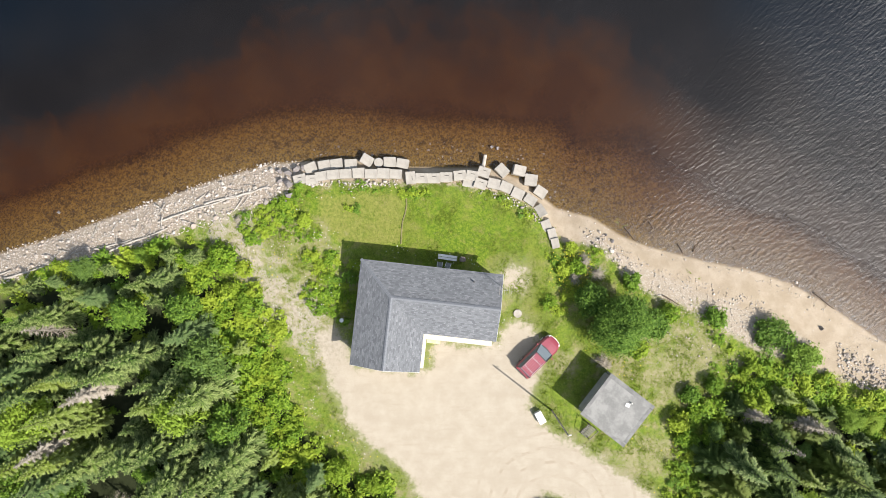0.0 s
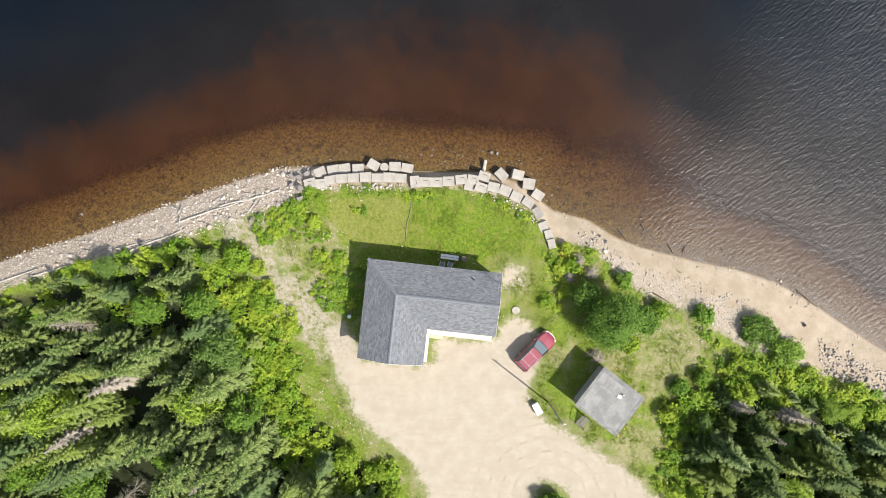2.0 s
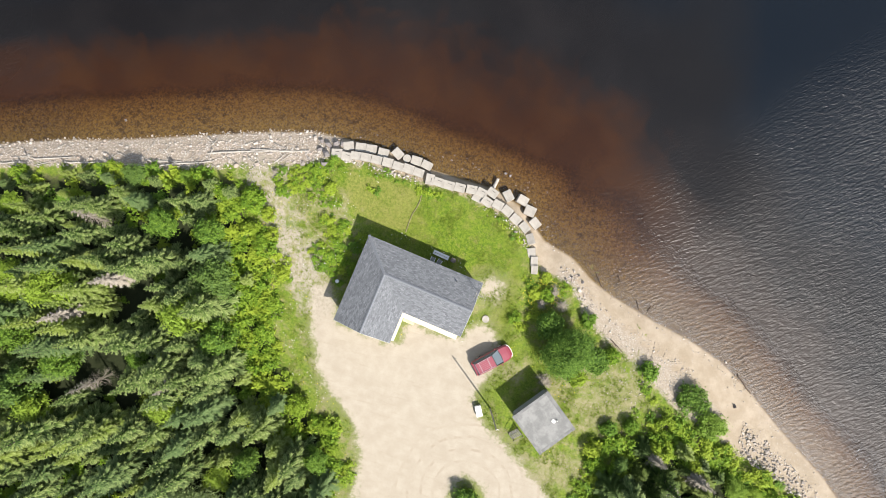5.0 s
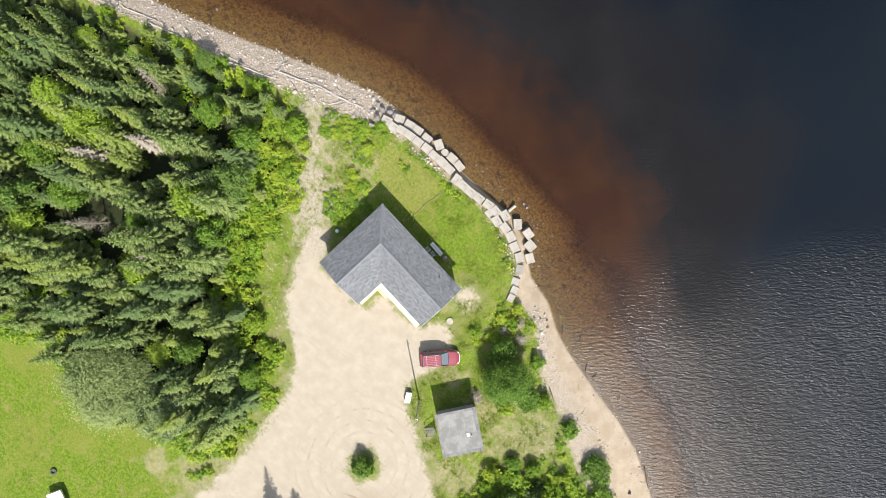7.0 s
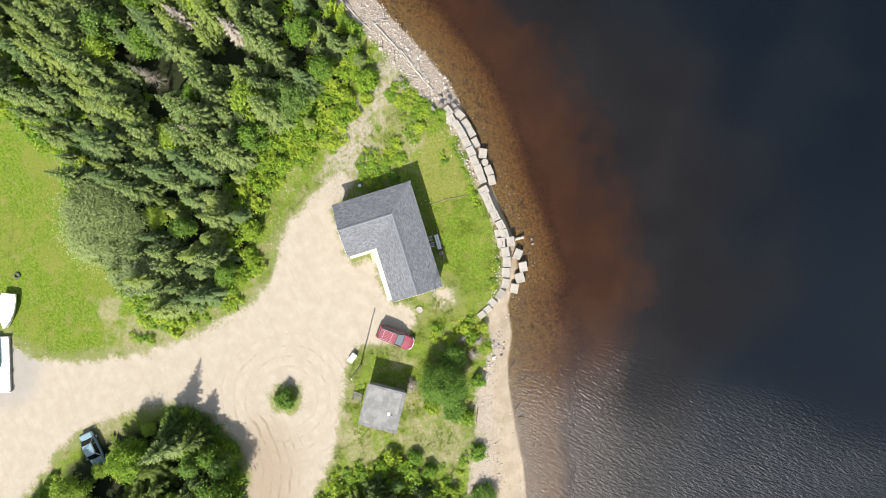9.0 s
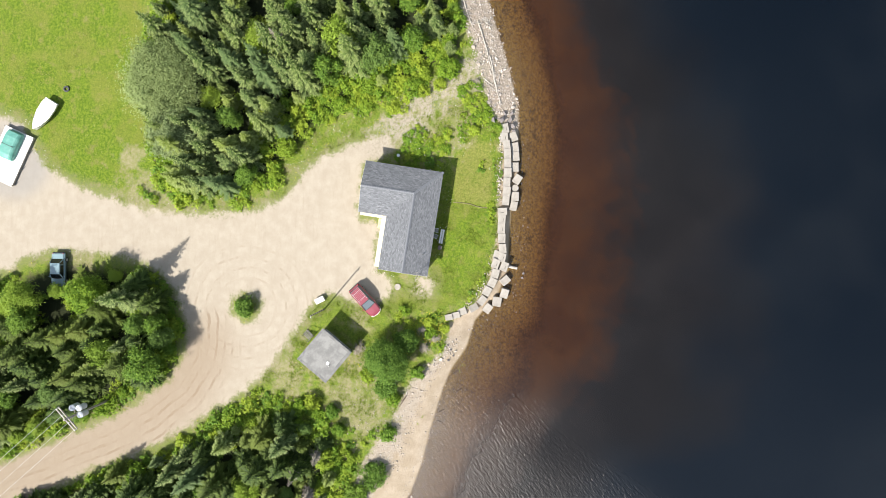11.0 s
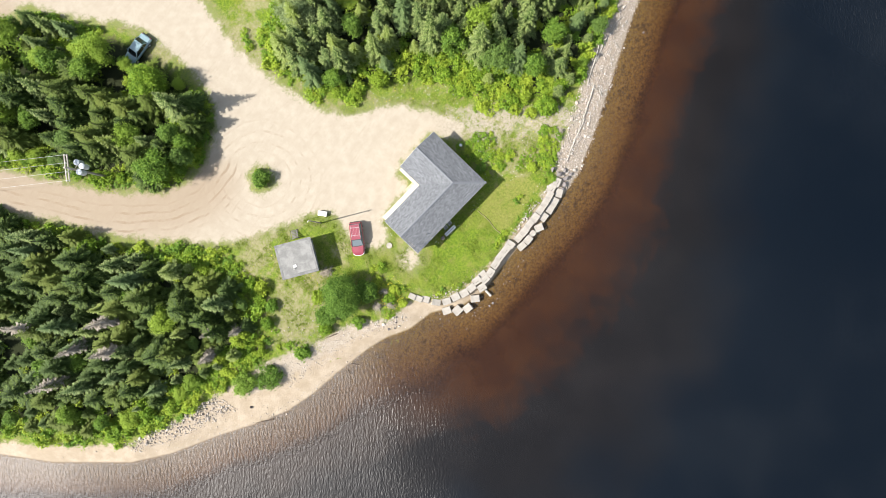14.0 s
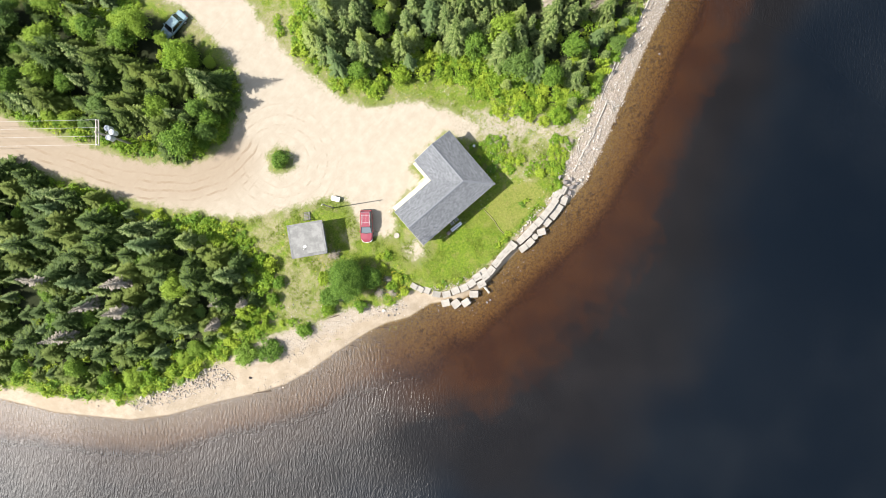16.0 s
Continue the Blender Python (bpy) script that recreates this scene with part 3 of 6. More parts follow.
# worn step in the turf where the mown part ends
bm = bmesh.new()
line = [(-4.05, 5.3), (-4.0, 4.6), (-4.15, 3.8), (-4.4, 3.0), (-4.5, 2.0), (-4.55, 0.8)]
strip = [[bm.verts.new((x + dx, y, z)) for dx, z in ((-0.09, -0.02), (-0.03, 0.07), (0.04, 0.06), (0.09, -0.02))] for x, y in line]
for a, b in zip(strip, strip[1:]):
    for i in range(3):
        bm.faces.new((a[i], a[i + 1], b[i + 1], b[i]))
bmesh.ops.recalc_face_normals(bm, faces=bm.faces)
part("turf_step", bm, worn("bare_soil", (0.13, 0.12, 0.05), (0.20, 0.18, 0.08), 3, 0.95, 0.5), ground)

# lake
P, quads = sheet(axis(90, 1.25, 2500), axis(90, 1.25, 2500))
S = survey(P)
lee = (P[:, 0] - 11) * 0.80 - (P[:, 1] - 5) * 0.58
water = new("water", mesh_np("water", np.column_stack([P, np.full(len(P), LEVEL)]), quads, M_WATER,
            {"depth": S["depth"], "sandy": smooth(P[:, 0], 14, 32), "ripple": np.maximum(smooth(lee + 5.0 * lumps(P, 0.16, 8), -7, 20), 0.5 * smooth(-P[:, 0] + 5.0 * lumps(P, 0.2, 12), 43, 60))}, True))
tagged(water, "dark tea-brown lake water, rippled by wind", "lake", kind="structure")


# ================= house =================
def build_house():
    ob = thing("house", HOUSE_AT, "L-shaped cottage with a grey asphalt shingle roof", "house")
    A, B, Wd, Wg = 13.2, 9.8, 6.23, 6.5          # long side, wing length, widths
    eave, top = 3.3, 4.65
    o = 0.4

    def uv(pts):
        return [(p, -q) for p, q in pts]
    walls = uv([(o, o), (A - o, o), (A - o, Wd - o), (Wg - o, Wd - o), (Wg - o, B - o), (o, B - o)])
    for i, nm in enumerate(("wall_north", "wall_east", "wall_south", "wall_court", "wall_gable", "wall_west")):
        a, b = Vector((*walls[i], 0)), Vector((*walls[(i + 1) % 6], 0))
        d = (b - a).normalized()
        inward = Vector((d.y, -d.x, 0))
        a2 = a + d * (0.0 if i % 2 else 0.15)
        b2 = b - d * (0.0 if i % 2 else 0.15)
        q = [a2, b2, b2 + inward * 0.15, a2 + inward * 0.15]
        bm = slab([(p.x, p.y) for p in q], eave + 0.02, eave + 0.1)
        part("wall", bm, M_CREAM, ob)
    # gable triangles
    for tri in ([(A - o, o), (A - o, Wd - o), (A - o, Wd / 2)], [(o, B - o), (Wg - o, B - o), (Wg / 2, B - o)]):
        bm = bmesh.new()
        side = Vector((0.15, 0, 0)) if tri[0][0] == tri[1][0] else Vector((0, -0.15, 0))
        f = [bm.verts.new((p, -q, z)) for (p, q), z in zip(tri, (eave, eave, top - 0.1))]
        k = [bm.verts.new(Vector(w.co) - side) for w in f]
        bm.faces.new(f), bm.faces.new(k[::-1])
        for i in range(3):
            bm.faces.new((f[i], f[(i + 1) % 3], k[(i + 1) % 3], k[i]))
        bmesh.ops.recalc_face_normals(bm, faces=bm.faces)
        part("gable", bm, M_CREAM, ob)
    mid, wmid = Wd / 2, Wg / 2
    slopes = [
        (M_SHINGLE_U, [(0, 0), (A, 0), (A, mid), (wmid, mid)], [eave, eave, top, top]),
        (M_SHINGLE_V, [(0, 0), (wmid, mid), (wmid, B), (0, B)], [eave, top, top, eave]),
        (M_SHINGLE_U, [(wmid, mid), (A, mid), (A, Wd), (Wg, Wd)], [top, top, eave, eave]),
        (M_SHINGLE_V, [(wmid, mid), (Wg, Wd), (Wg, B), (wmid, B)], [top, eave, eave, top]),
    ]
    for mat, pts, zs in slopes:
        part("roof_slope", slab(uv(pts), zs, 0.12), mat, ob)
    caps = [((wmid, mid, top), (A, mid, top)), ((wmid, mid, top), (wmid, B, top)), ((0, 0, eave), (wmid, mid, top))]
    for a, b in caps:
        a, b = Vector((a[0], -a[1], a[2])), Vector((b[0], -b[1], b[2]))
        d = (b - a).normalized()
        side = Vector((-d.y, d.x, 0)).normalized() * 0.15
        drop = 0.045 if d.z < 0.05 else 0.02
        n = int((b - a).length / 0.3)
        z1, z2, low, q = Vector((0, 0, 0.03)), Vector((0, 0, 0.045)), Vector((0, 0, drop)), (b - a) * (0.97 / n)
        bm = bmesh.new()
        vs = [bm.verts.new(w) for w in (side + z1 - low, z1 + Vector((0, 0, 0.02)), -side + z1 - low, q - side + z2 - low, q + z2 + Vector((0, 0, 0.02)), q + side + z2 - low)]
        bm.faces.new((vs[0], vs[1], vs[4], vs[5])), bm.faces.new((vs[1], vs[2], vs[3], vs[4]))
        bmesh.ops.recalc_face_normals(bm, faces=bm.faces)
        first = part("ridge_cap", bm, M_CAP, ob)
        for i in range(n):
            piece = first if i == 0 else new("ridge_cap", first.data)
            piece.parent = ob
            piece.matrix_basis = Matrix.Translation(a + (b - a) * (i / n))
    # fascia boards along the eaves
    edges = uv([(0, 0), (A, 0), (A, Wd), (Wg, Wd), (Wg, B), (0, B)])
    for i in (0, 2, 3, 5):
        a, b = Vector((*edges[i], 0)), Vector((*edges[(i + 1) % 6], 0))
        d = (b - a)
        c = (a + b) / 2
        nrm = Vector((-d.y, d.x, 0)).normalized() * -0.03
        part("fascia", box(d.length - 0.12, 0.025, 0.17, (c.x + nrm.x, c.y + nrm.y, eave - 0.18), math.degrees(math.atan2(d.y, d.x))), M_WHITE, ob)
    for (p, q), (p2, q2) in (((A, 0), (A, mid)), ((A, mid), (A, Wd)), ((0, B), (wmid, B)), ((wmid, B), (Wg, B))):
        za, zb = (eave if q in (0,) or p == 0 else top), (top if (q2 == mid or p2 == wmid) else eave)
        a, b = Vector((p, -q, za - 0.2)), Vector((p2, -q2, zb - 0.2))
        off = Vector((0.016, 0, 0)) if p == A else Vector((0, -0.016, 0))
        bm = bmesh.new()
        w = [a + off, b + off, b + off + Vector((0, 0, 0.19)), a + off + Vector((0, 0, 0.19))]
        f = [bm.verts.new(x) for x in w]
        k = [bm.verts.new(x - off * 1.5) for x in w]
        bm.faces.new(f), bm.faces.new(k[::-1])
        for i in range(4):
            bm.faces.new((f[i], f[(i + 1) % 4], k[(i + 1) % 4], k[i]))
        bmesh.ops.recalc_face_normals(bm, faces=bm.faces)
        part("bargeboard", bm, M_WHITE, ob)
    # doors and windows on the yard side and the lake side
    for p, q, w, h, z, ang in ((8.0, Wd - o, 0.95, 2.05, 0.05, 0), (10.6, Wd - o, 1.5, 1.1, 1.1, 0), (4.0, o, 1.5, 1.1, 1.1, 180), (9.0, o, 1.8, 1.2, 1.0, 180),
                               (3.2, B - o, 1.4, 1.1, 1.1, 0)):
        sgn = -1 if ang == 0 else 1
        win = part("door" if h > 2 else "window", box(w + 0.16, 0.06, h + 0.16, (p, -q + sgn * 0.03, z - 0.08)), M_WHITE, ob)
        part("pane", box(w, 0.03, h, (p, -q + sgn * 0.07, z)), glass_material("window_pane", (0.03, 0.035, 0.04)) if h < 2 else M_CREAM, win)
    part("vent_pipe", rod((10.55, -0.95, 3.6), (10.55, -0.95, 4.05), 0.06), M_SLOT, ob, "dark plumbing vent pipe")
    return ob


build_house()

# walkway along the yard side
walkway = thing("walkway", HOUSE_AT, "cream concrete walkway along the cottage wall", "walkway", kind="structure")
part("paving", box(6.95, 1.3, 0.2, (9.62, -6.48, 0.0), 0, 0.02), M_CREAM, walkway)
part("wing_strip", box(0.65, 3.5, 0.19, (6.42, -7.98 - 0.9 + 0.62, 0.0), 0, 0.02), M_CREAM, walkway)
part("step", box(1.3, 0.35, 0.12, (7.45, -7.32, 0.0), 0, 0.015), worn("yellowed_step", (0.55, 0.56, 0.25), (0.62, 0.58, 0.36), 2), walkway)


def build_antenna():
    ob = thing("antenna_mast", HOUSE_AT @ Matrix.Translation((13.42, -1.3, 0)), "bare metal television antenna on a mast by the gable", "antenna")
    part("mast", rod((0, 0, 0), (0, 0, 6.1), 0.028), M_DRIFT, ob)
    part("boom", rod((-0.7, 0, 5.9), (0.5, 0, 5.95), 0.015), M_DRIFT, ob)
    for i in range(6):
        x = -0.65 + i * 0.21
        part("element", rod((x, -0.45 + i * 0.04, 5.93), (x, 0.45 - i * 0.04, 5.93), 0.012, sides=5), M_DRIFT, ob)
    return ob


build_antenna()


# ================= shed =================
def build_shed():
    ob = thing("shed", pose(15.65, -14.55, 0, 0, 0, -37.6), "small shed with a flat grey tarred roof", "shed")
    siding = worn("grey_siding", (0.48, 0.48, 0.44), (0.38, 0.38, 0.35), 1.5, 0.8)
    tar = Mat("roofing_felt")
    co = tar.coords()
    n1, n2 = tar.noise(0.9, 5, 0.65, co), tar.noise(9, 4, 0.6, co)
    col = tar.mix(tar.ramp(n1, 0.38, 0.62), (0.165, 0.162, 0.15), (0.245, 0.24, 0.222))
    col = tar.mix(tar.ramp(n2, 0.5, 0.8, 0, 0.5), col, (0.265, 0.26, 0.245))
    m_tar = tar.done(tar.surface(col, 0.9, tar.bump(n2, 0.5, 0.02)))
    m_edge = worn("roof_edge", (0.15, 0.148, 0.14), (0.23, 0.225, 0.21), 1.2, 0.9)
    X, Y, h = 5.0, 4.72, 2.95
    for sx, sy, x, y in ((X - 0.7, 0.12, 0.2, Y / 2 - 0.12), (X - 0.7, 0.12, 0.2, -Y / 2 + 0.12), (0.12, Y - 0.5, X / 2 - 0.16, 0), (0.12, Y - 0.5, -X / 2 + 0.5, 0)):
        wall = part("wall", box(sx, sy, h, (x, y, -0.05)), siding, ob)
        lap = bmesh.new()
        for i in range(16):
            box(sx + (0.02 if sx > 1 else 0.03), sy + (0.03 if sx > 1 else 0.0), 0.012, (x, y, 0.15 + i * 0.18), bm=lap)
        part("lap_boards", lap, siding, wall)
    part("roof_deck", box(X, Y, 0.14, (0, 0, h), 0, 0.02), m_tar, ob)
    for sx, sy, x, y in ((X + 0.06, 0.42, 0, Y / 2 - 0.2), (X + 0.06, 0.30, 0, -Y / 2 + 0.14), (0.34, Y - 0.74, X / 2 - 0.15, 0.03), (0.30, Y - 0.74, -X / 2 + 0.13, 0.03)):
        part("roof_edge", box(sx, sy, 0.05, (x, y, h + 0.102), 0, 0.01), m_edge, ob)
    part("roof_patch", box(0.42, 0.34, 0.05, (0.45, 0.95, h + 0.14), 14, 0.01), M_WHITE, ob, "pale roof hatch patch")
    part("vent_cap", rod((0.62, 1.3, h + 0.12), (0.62, 1.3, h + 0.42), 0.05), M_WHITE, ob)
    return ob


build_shed()


M_GREYWOOD = worn("weathered_planks", (0.16, 0.15, 0.135), (0.24, 0.22, 0.20), 2.5, 0.9, 0.4)


def build_stairs():
    ob = thing("wooden_steps", pose(13.6, -17.2, 0, 0, 0, -37.6 + 90) @ Matrix.Scale(0.82, 4), "weathered grey wooden steps with a rail beside the shed", "steps")
    for i in range(6):
        part("tread", box(0.17, 1.0, 0.05, (-0.75 + i * 0.26, 0, 0.12 + i * 0.13), 0, 0.008), M_GREYWOOD, ob)
    for y in (-0.5, 0.5):
        part("stringer", rod((-0.85, y, 0.0), (0.75, y, 0.82), 0.05, sides=4), M_GREYWOOD, ob)
        part("rail", rod((-0.8, y * 1.1, 0.95), (0.75, y * 1.1, 1.75), 0.035, sides=6), M_GREYWOOD, ob)
        for x in (-0.75, 0.65):
            part("post", rod((x, y * 1.1, 0), (x, y * 1.1, 1.35 + x * 0.5), 0.045, sides=6), M_GREYWOOD, ob)
    return ob


build_stairs()


# ================= vehicles =================
def loft(sections, bm=None, close=True):
    """Joins rings of equal length into one skin."""
    bm = bm or bmesh.new()
    rings = [[bm.verts.new(p) for p in s] for s in sections]
    n = len(rings[0])
    for a, b in zip(rings, rings[1:]):
        for i in range(n):
            j = (i + 1) % n
            bm.faces.new((a[i], a[j], b[j], b[i]))
    if close:
        bm.faces.new(rings[0][::-1]), bm.faces.new(rings[-1])
    bmesh.ops.recalc_face_normals(bm, faces=bm.faces)
    return bm


def car_ring(x, half, low, high, tuck=0.8):
    """A rounded cross-section of a car body at x."""
    pts = [(-half * 0.9, low), (-half, low + (high - low) * 0.35), (-half, low + (high - low) * 0.7), (-half * tuck, high), (0, high + 0.02),
           (half * tuck, high), (half, low + (high - low) * 0.7), (half, low + (high - low) * 0.35), (half * 0.9, low)]
    return [(x, y, z) for y, z in pts]


def build_car(m, label, color, suv):
    name = "sport_utility_car" if suv else "sedan_car"
    ob = thing(name, m, label, "car")
    paint = paint_material("car_paint", color)
    # sport utility car: reflected sky is put into a pale blue-grey glass colour
    glass = glass_material("car_glass", (0.16, 0.19, 0.21) if suv else (0.015, 0.02, 0.022))
    tyre = worn("tyre_rubber", (0.02, 0.02, 0.02), (0.04, 0.04, 0.04), 6, 0.9)
    alloy = worn("wheel_rim", (0.4, 0.4, 0.4), (0.55, 0.55, 0.55), 6, 0.4)
    rib = worn("faded_rib", (0.42, 0.2, 0.2), (0.5, 0.28, 0.28), 5, 0.4)
    trim = worn("black_trim", (0.03, 0.03, 0.03), (0.05, 0.05, 0.05), 6, 0.6)
    h = 0.92 if suv else 0.82
    L, w = 2.28, 0.9
    body = loft([car_ring(-L, w * 0.86, 0.42, h - 0.12), car_ring(-L + 0.12, w * 0.96, 0.32, h), car_ring(-1.3, w, 0.28, h + 0.03), car_ring(0.3, w, 0.28, h + 0.03),
                 car_ring(1.1, w, 0.28, h + 0.02), car_ring(1.55, w * 0.97, 0.3, h - 0.02), car_ring(1.85, w * 0.91, 0.3, h - 0.07), car_ring(L - 0.2, w * 0.8, 0.34, h - 0.16), car_ring(L - 0.05, w * 0.62, 0.38, h - 0.24), car_ring(L + 0.02, w * 0.4, 0.46, h - 0.32)])
    part("body", body, paint, ob)
    r = 1.66 if suv else 1.40
    b0 = -2.1 if suv else -1.55
    r0 = -1.95 if suv else -1.0
    rf = 0.1 if suv else 0.4
    cab = loft([[(b0, -0.72, h), (b0, 0.72, h), (b0 + 0.01, 0.7, h + 0.02), (b0 + 0.01, -0.7, h + 0.02)],
                [(r0, -0.76, h), (r0, 0.76, h), (r0, 0.62, r), (r0, -0.62, r)],
                [(rf, -0.79, h), (rf, 0.79, h), (rf, 0.64, r), (rf, -0.64, r)],
                [(1.02, -0.8, h), (1.02, 0.8, h), (1.01, 0.74, h + 0.03), (1.01, -0.74, h + 0.03)]])
    part("window_glass", cab, glass, ob, "tinted window glass, on the sport utility car with sky reflection in its tone")
    roof = loft([[(r0 + 0.02, -0.64, r - 0.03), (r0 + 0.02, 0.64, r - 0.03), (r0 + 0.05, 0.56, r + 0.045), (r0 + 0.05, -0.56, r + 0.045)],
                 [(-0.6, -0.67, r - 0.03), (-0.6, 0.67, r - 0.03), (-0.6, 0.58, r + 0.065), (-0.6, -0.58, r + 0.065)],
                 [(rf + 0.06, -0.66, r - 0.04), (rf + 0.06, 0.66, r - 0.04), (rf, 0.57, r + 0.04), (rf, -0.57, r + 0.04)]])
    part("roof", roof, paint, ob)
    for y in (-1, 1):
        for x0, z0, x1, z1 in ((rf + 0.02, r, 1.0, h + 0.03), (-0.75, r, -0.75, h + 0.03), (r0, r, b0 + (0.0 if suv else 0.05), h + 0.03)):
            part("pillar", rod((x0, y * 0.645, z0), (x1, y * 0.765, z1), 0.05, sides=6), trim if suv else paint, ob)
        part("mirror", box(0.12, 0.2, 0.14, (0.75, y * 0.98, h + 0.02), 0, 0.02), paint, ob)
        part("headlight", box(0.16, 0.34, 0.13, (L - 0.22, y * 0.52, h - 0.33), y * -12, 0.03), glass_material("lamp_glass", (0.7, 0.7, 0.68)), ob)
        part("tail_light", box(0.08, 0.2, 0.3, (-L + 0.04, y * 0.66, h - 0.34), 0, 0.02), paint_material("red_lens", (0.35, 0.02, 0.02)), ob)
        if suv:
            part("roof_rail", rod((-1.75, y * 0.58, r + 0.1), (-0.1, y * 0.58, r + 0.1), 0.02, sides=6), alloy, ob)
        for x in (-1.38, 1.38):
            wh = part("wheel", rod((x, y * 0.7, 0.34), (x, y * 0.92, 0.34), 0.34, sides=20), tyre, ob)
            part("rim", rod((x, y * 0.9, 0.34), (x, y * 0.935, 0.34), 0.21, sides=14), alloy, wh)
    cowl = loft([[(x - 0.05, y, h + 0.015), (x + 0.06, y, h + 0.01), (x + 0.05, y, h + 0.06), (x - 0.05, y, h + 0.075)] for x, y in ((0.86, -0.78), (0.99, -0.5), (1.05, 0.0), (0.99, 0.5), (0.86, 0.78))])
    part("cowl", cowl, trim, ob, "black cowl below the windscreen")
    if suv:
        part("windscreen_header", box(0.09, 1.24, 0.03, (0.17, 0, r - 0.005), 0, 0.01), trim, ob)
        for x in (-1.5, -0.45):
            part("roof_bar", rod((x, -0.6, r + 0.12), (x, 0.6, r + 0.12), 0.022, sides=6), alloy, ob)
        for y in (-0.4, -0.2, 0.0, 0.2, 0.4):
            part("roof_rib", box(1.45, 0.022, 0.02, (-0.98, y, r + 0.055), 0), rib, ob)
    bumper = M_WHITE if suv else paint
    bow = loft([[(x - 0.1, y, 0.4), (x + 0.07, y, 0.4), (x + 0.07, y, 0.62), (x - 0.1, y, 0.62)] for x, y in
                ((L - 0.5, -0.83), (L - 0.22, -0.74), (L - 0.05, -0.5), (L + 0.03, 0.0), (L - 0.05, 0.5), (L - 0.22, 0.74), (L - 0.5, 0.83))])
    part("front_bumper", bow, bumper, ob, "pale bumper" if suv else "")
    part("rear_bumper", box(0.2, 1.6, 0.24, (-L - 0.02, 0, 0.4), 0, 0.06), trim, ob)
    part("grille", box(0.05, 0.7, 0.16, (L - 0.03, 0, h - 0.42), 0, 0.01), trim, ob)
    return ob


build_car(pose(8.75, -10.0, 0, 0, 0, 44.5), "faded red sport utility car with roof rack on gravel", (0.25, 0.045, 0.062), True)
build_car(pose(6.6, -49.95, 0, 0, 0, 2), "grey-green sedan parked at the edge of the trees", (0.19, 0.28, 0.30), False)


build_car(pose(-15.4, -67.3, 0, 0, 0, 82), "dull red car parked on the mown field", (0.30, 0.10, 0.10), False)

# ================= poles and wires =================
def build_light_pole():
    ob = thing("yard_pole", pose(10.15, -15.4, 0), "weathered wooden service pole beside the gravel yard", "pole")
    part("shaft", rod((0, 0, -0.3), (0, 0, 8.2), 0.085, 0.06, 10), M_DRIFT, ob)
    part("insulator", rod((0.1, 0, 7.9), (0.3, 0, 7.9), 0.04), M_WHITE, ob)
    return ob


build_light_pole()


def build_utility_pole(m):
    ob = thing("utility_pole", m, "wooden utility pole with double crossarms and three transformers", "utility pole", "line poles")
    part("shaft", rod((0, 0, -0.3), (0, 0, 9.6), 0.17, 0.12, 10), M_DRIFT, ob)
    for y in (-0.17, 0.17):
        part("crossarm", box(3.4, 0.14, 0.14, (0, y, 9.0), 0, 0.01), M_DRIFT, ob)
        part("brace", rod((-0.9, y, 8.95), (0, y * 0.8, 8.2), 0.02, sides=5), M_DRIFT, ob)
    for x in (-1.6, -0.5, 0.6, 1.6):
        part("insulator", rod((x, 0, 9.1), (x, 0, 9.34), 0.07, 0.05, 8), M_WHITE, ob)
    tank = worn("transformer_paint", (0.62, 0.64, 0.66), (0.5, 0.52, 0.54), 2, 0.45)
    for x, y in ((-0.5, -0.95), (0.2, -1.35), (0.75, -0.75)):
        t = part("transformer", rod((x, y, 7.1), (x, y, 8.25), 0.36, 0.36, 16), tank, ob)
        part("lid", rod((x, y, 8.25), (x, y, 8.36), 0.38, 0.22, 16), tank, t)
        part("bushing", rod((x, y, 8.36), (x, y, 8.6), 0.05, 0.03, 8), M_WHITE, t)
        part("bracket", rod((x * 0.3, y * 0.3, 7.6), (x * 0.8, y * 0.75, 7.6), 0.05, sides=6), M_DRIFT, t)
    return ob


ARM = 43.6
pole_a = build_utility_pole(pose(23.2, -42.9, 0, 0, 0, ARM + 180))
line_dir = Vector((0.69, -0.724, 0))
pole_b = copy_thing(pole_a, Matrix.Translation(line_dir * 55) @ pose(23.2, -42.9, 0, 0, 0, ARM + 180))
wires = thing("power_lines", pose(0, 0, 0), "four thin pale overhead power lines", "power lines")
M_WIRE = worn("aluminium_wire", (0.5, 0.5, 0.48), (0.4, 0.4, 0.4), 5, 0.5)
for x in (-1.6, -0.5, 0.6, 1.6):
    cu = bpy.data.curves.new("wire", "CURVE")
    cu.dimensions, cu.bevel_depth = "3D", 0.014
    sp = cu.splines.new("POLY")
    sp.points.add(14)
    a = pole_a.matrix_world @ Vector((x, 0, 9.34))
    for i in range(15):
        s = i / 14
        q = a + line_dir * 55 * s
        sp.points[i].co = (q.x, q.y, q.z - 4.4 * s * (1 - s) * 0.8, 1)
    cu.materials.append(M_WIRE)
    w = new("wire", cu)
    w.parent = wires


# ================= shore blocks =================
def block_mesh(sx, sy, sz):
    bm = box(sx, sy, sz, (0, 0, 0), 0, 0.035)
    rnd = random.Random(int(sx * 1000 + sy * 77))
    for vv in bm.verts:
        vv.co += Vector((rnd.uniform(-0.015, 0.015), rnd.uniform(-0.015, 0.015), rnd.uniform(-0.02, 0.01)))
    return bm


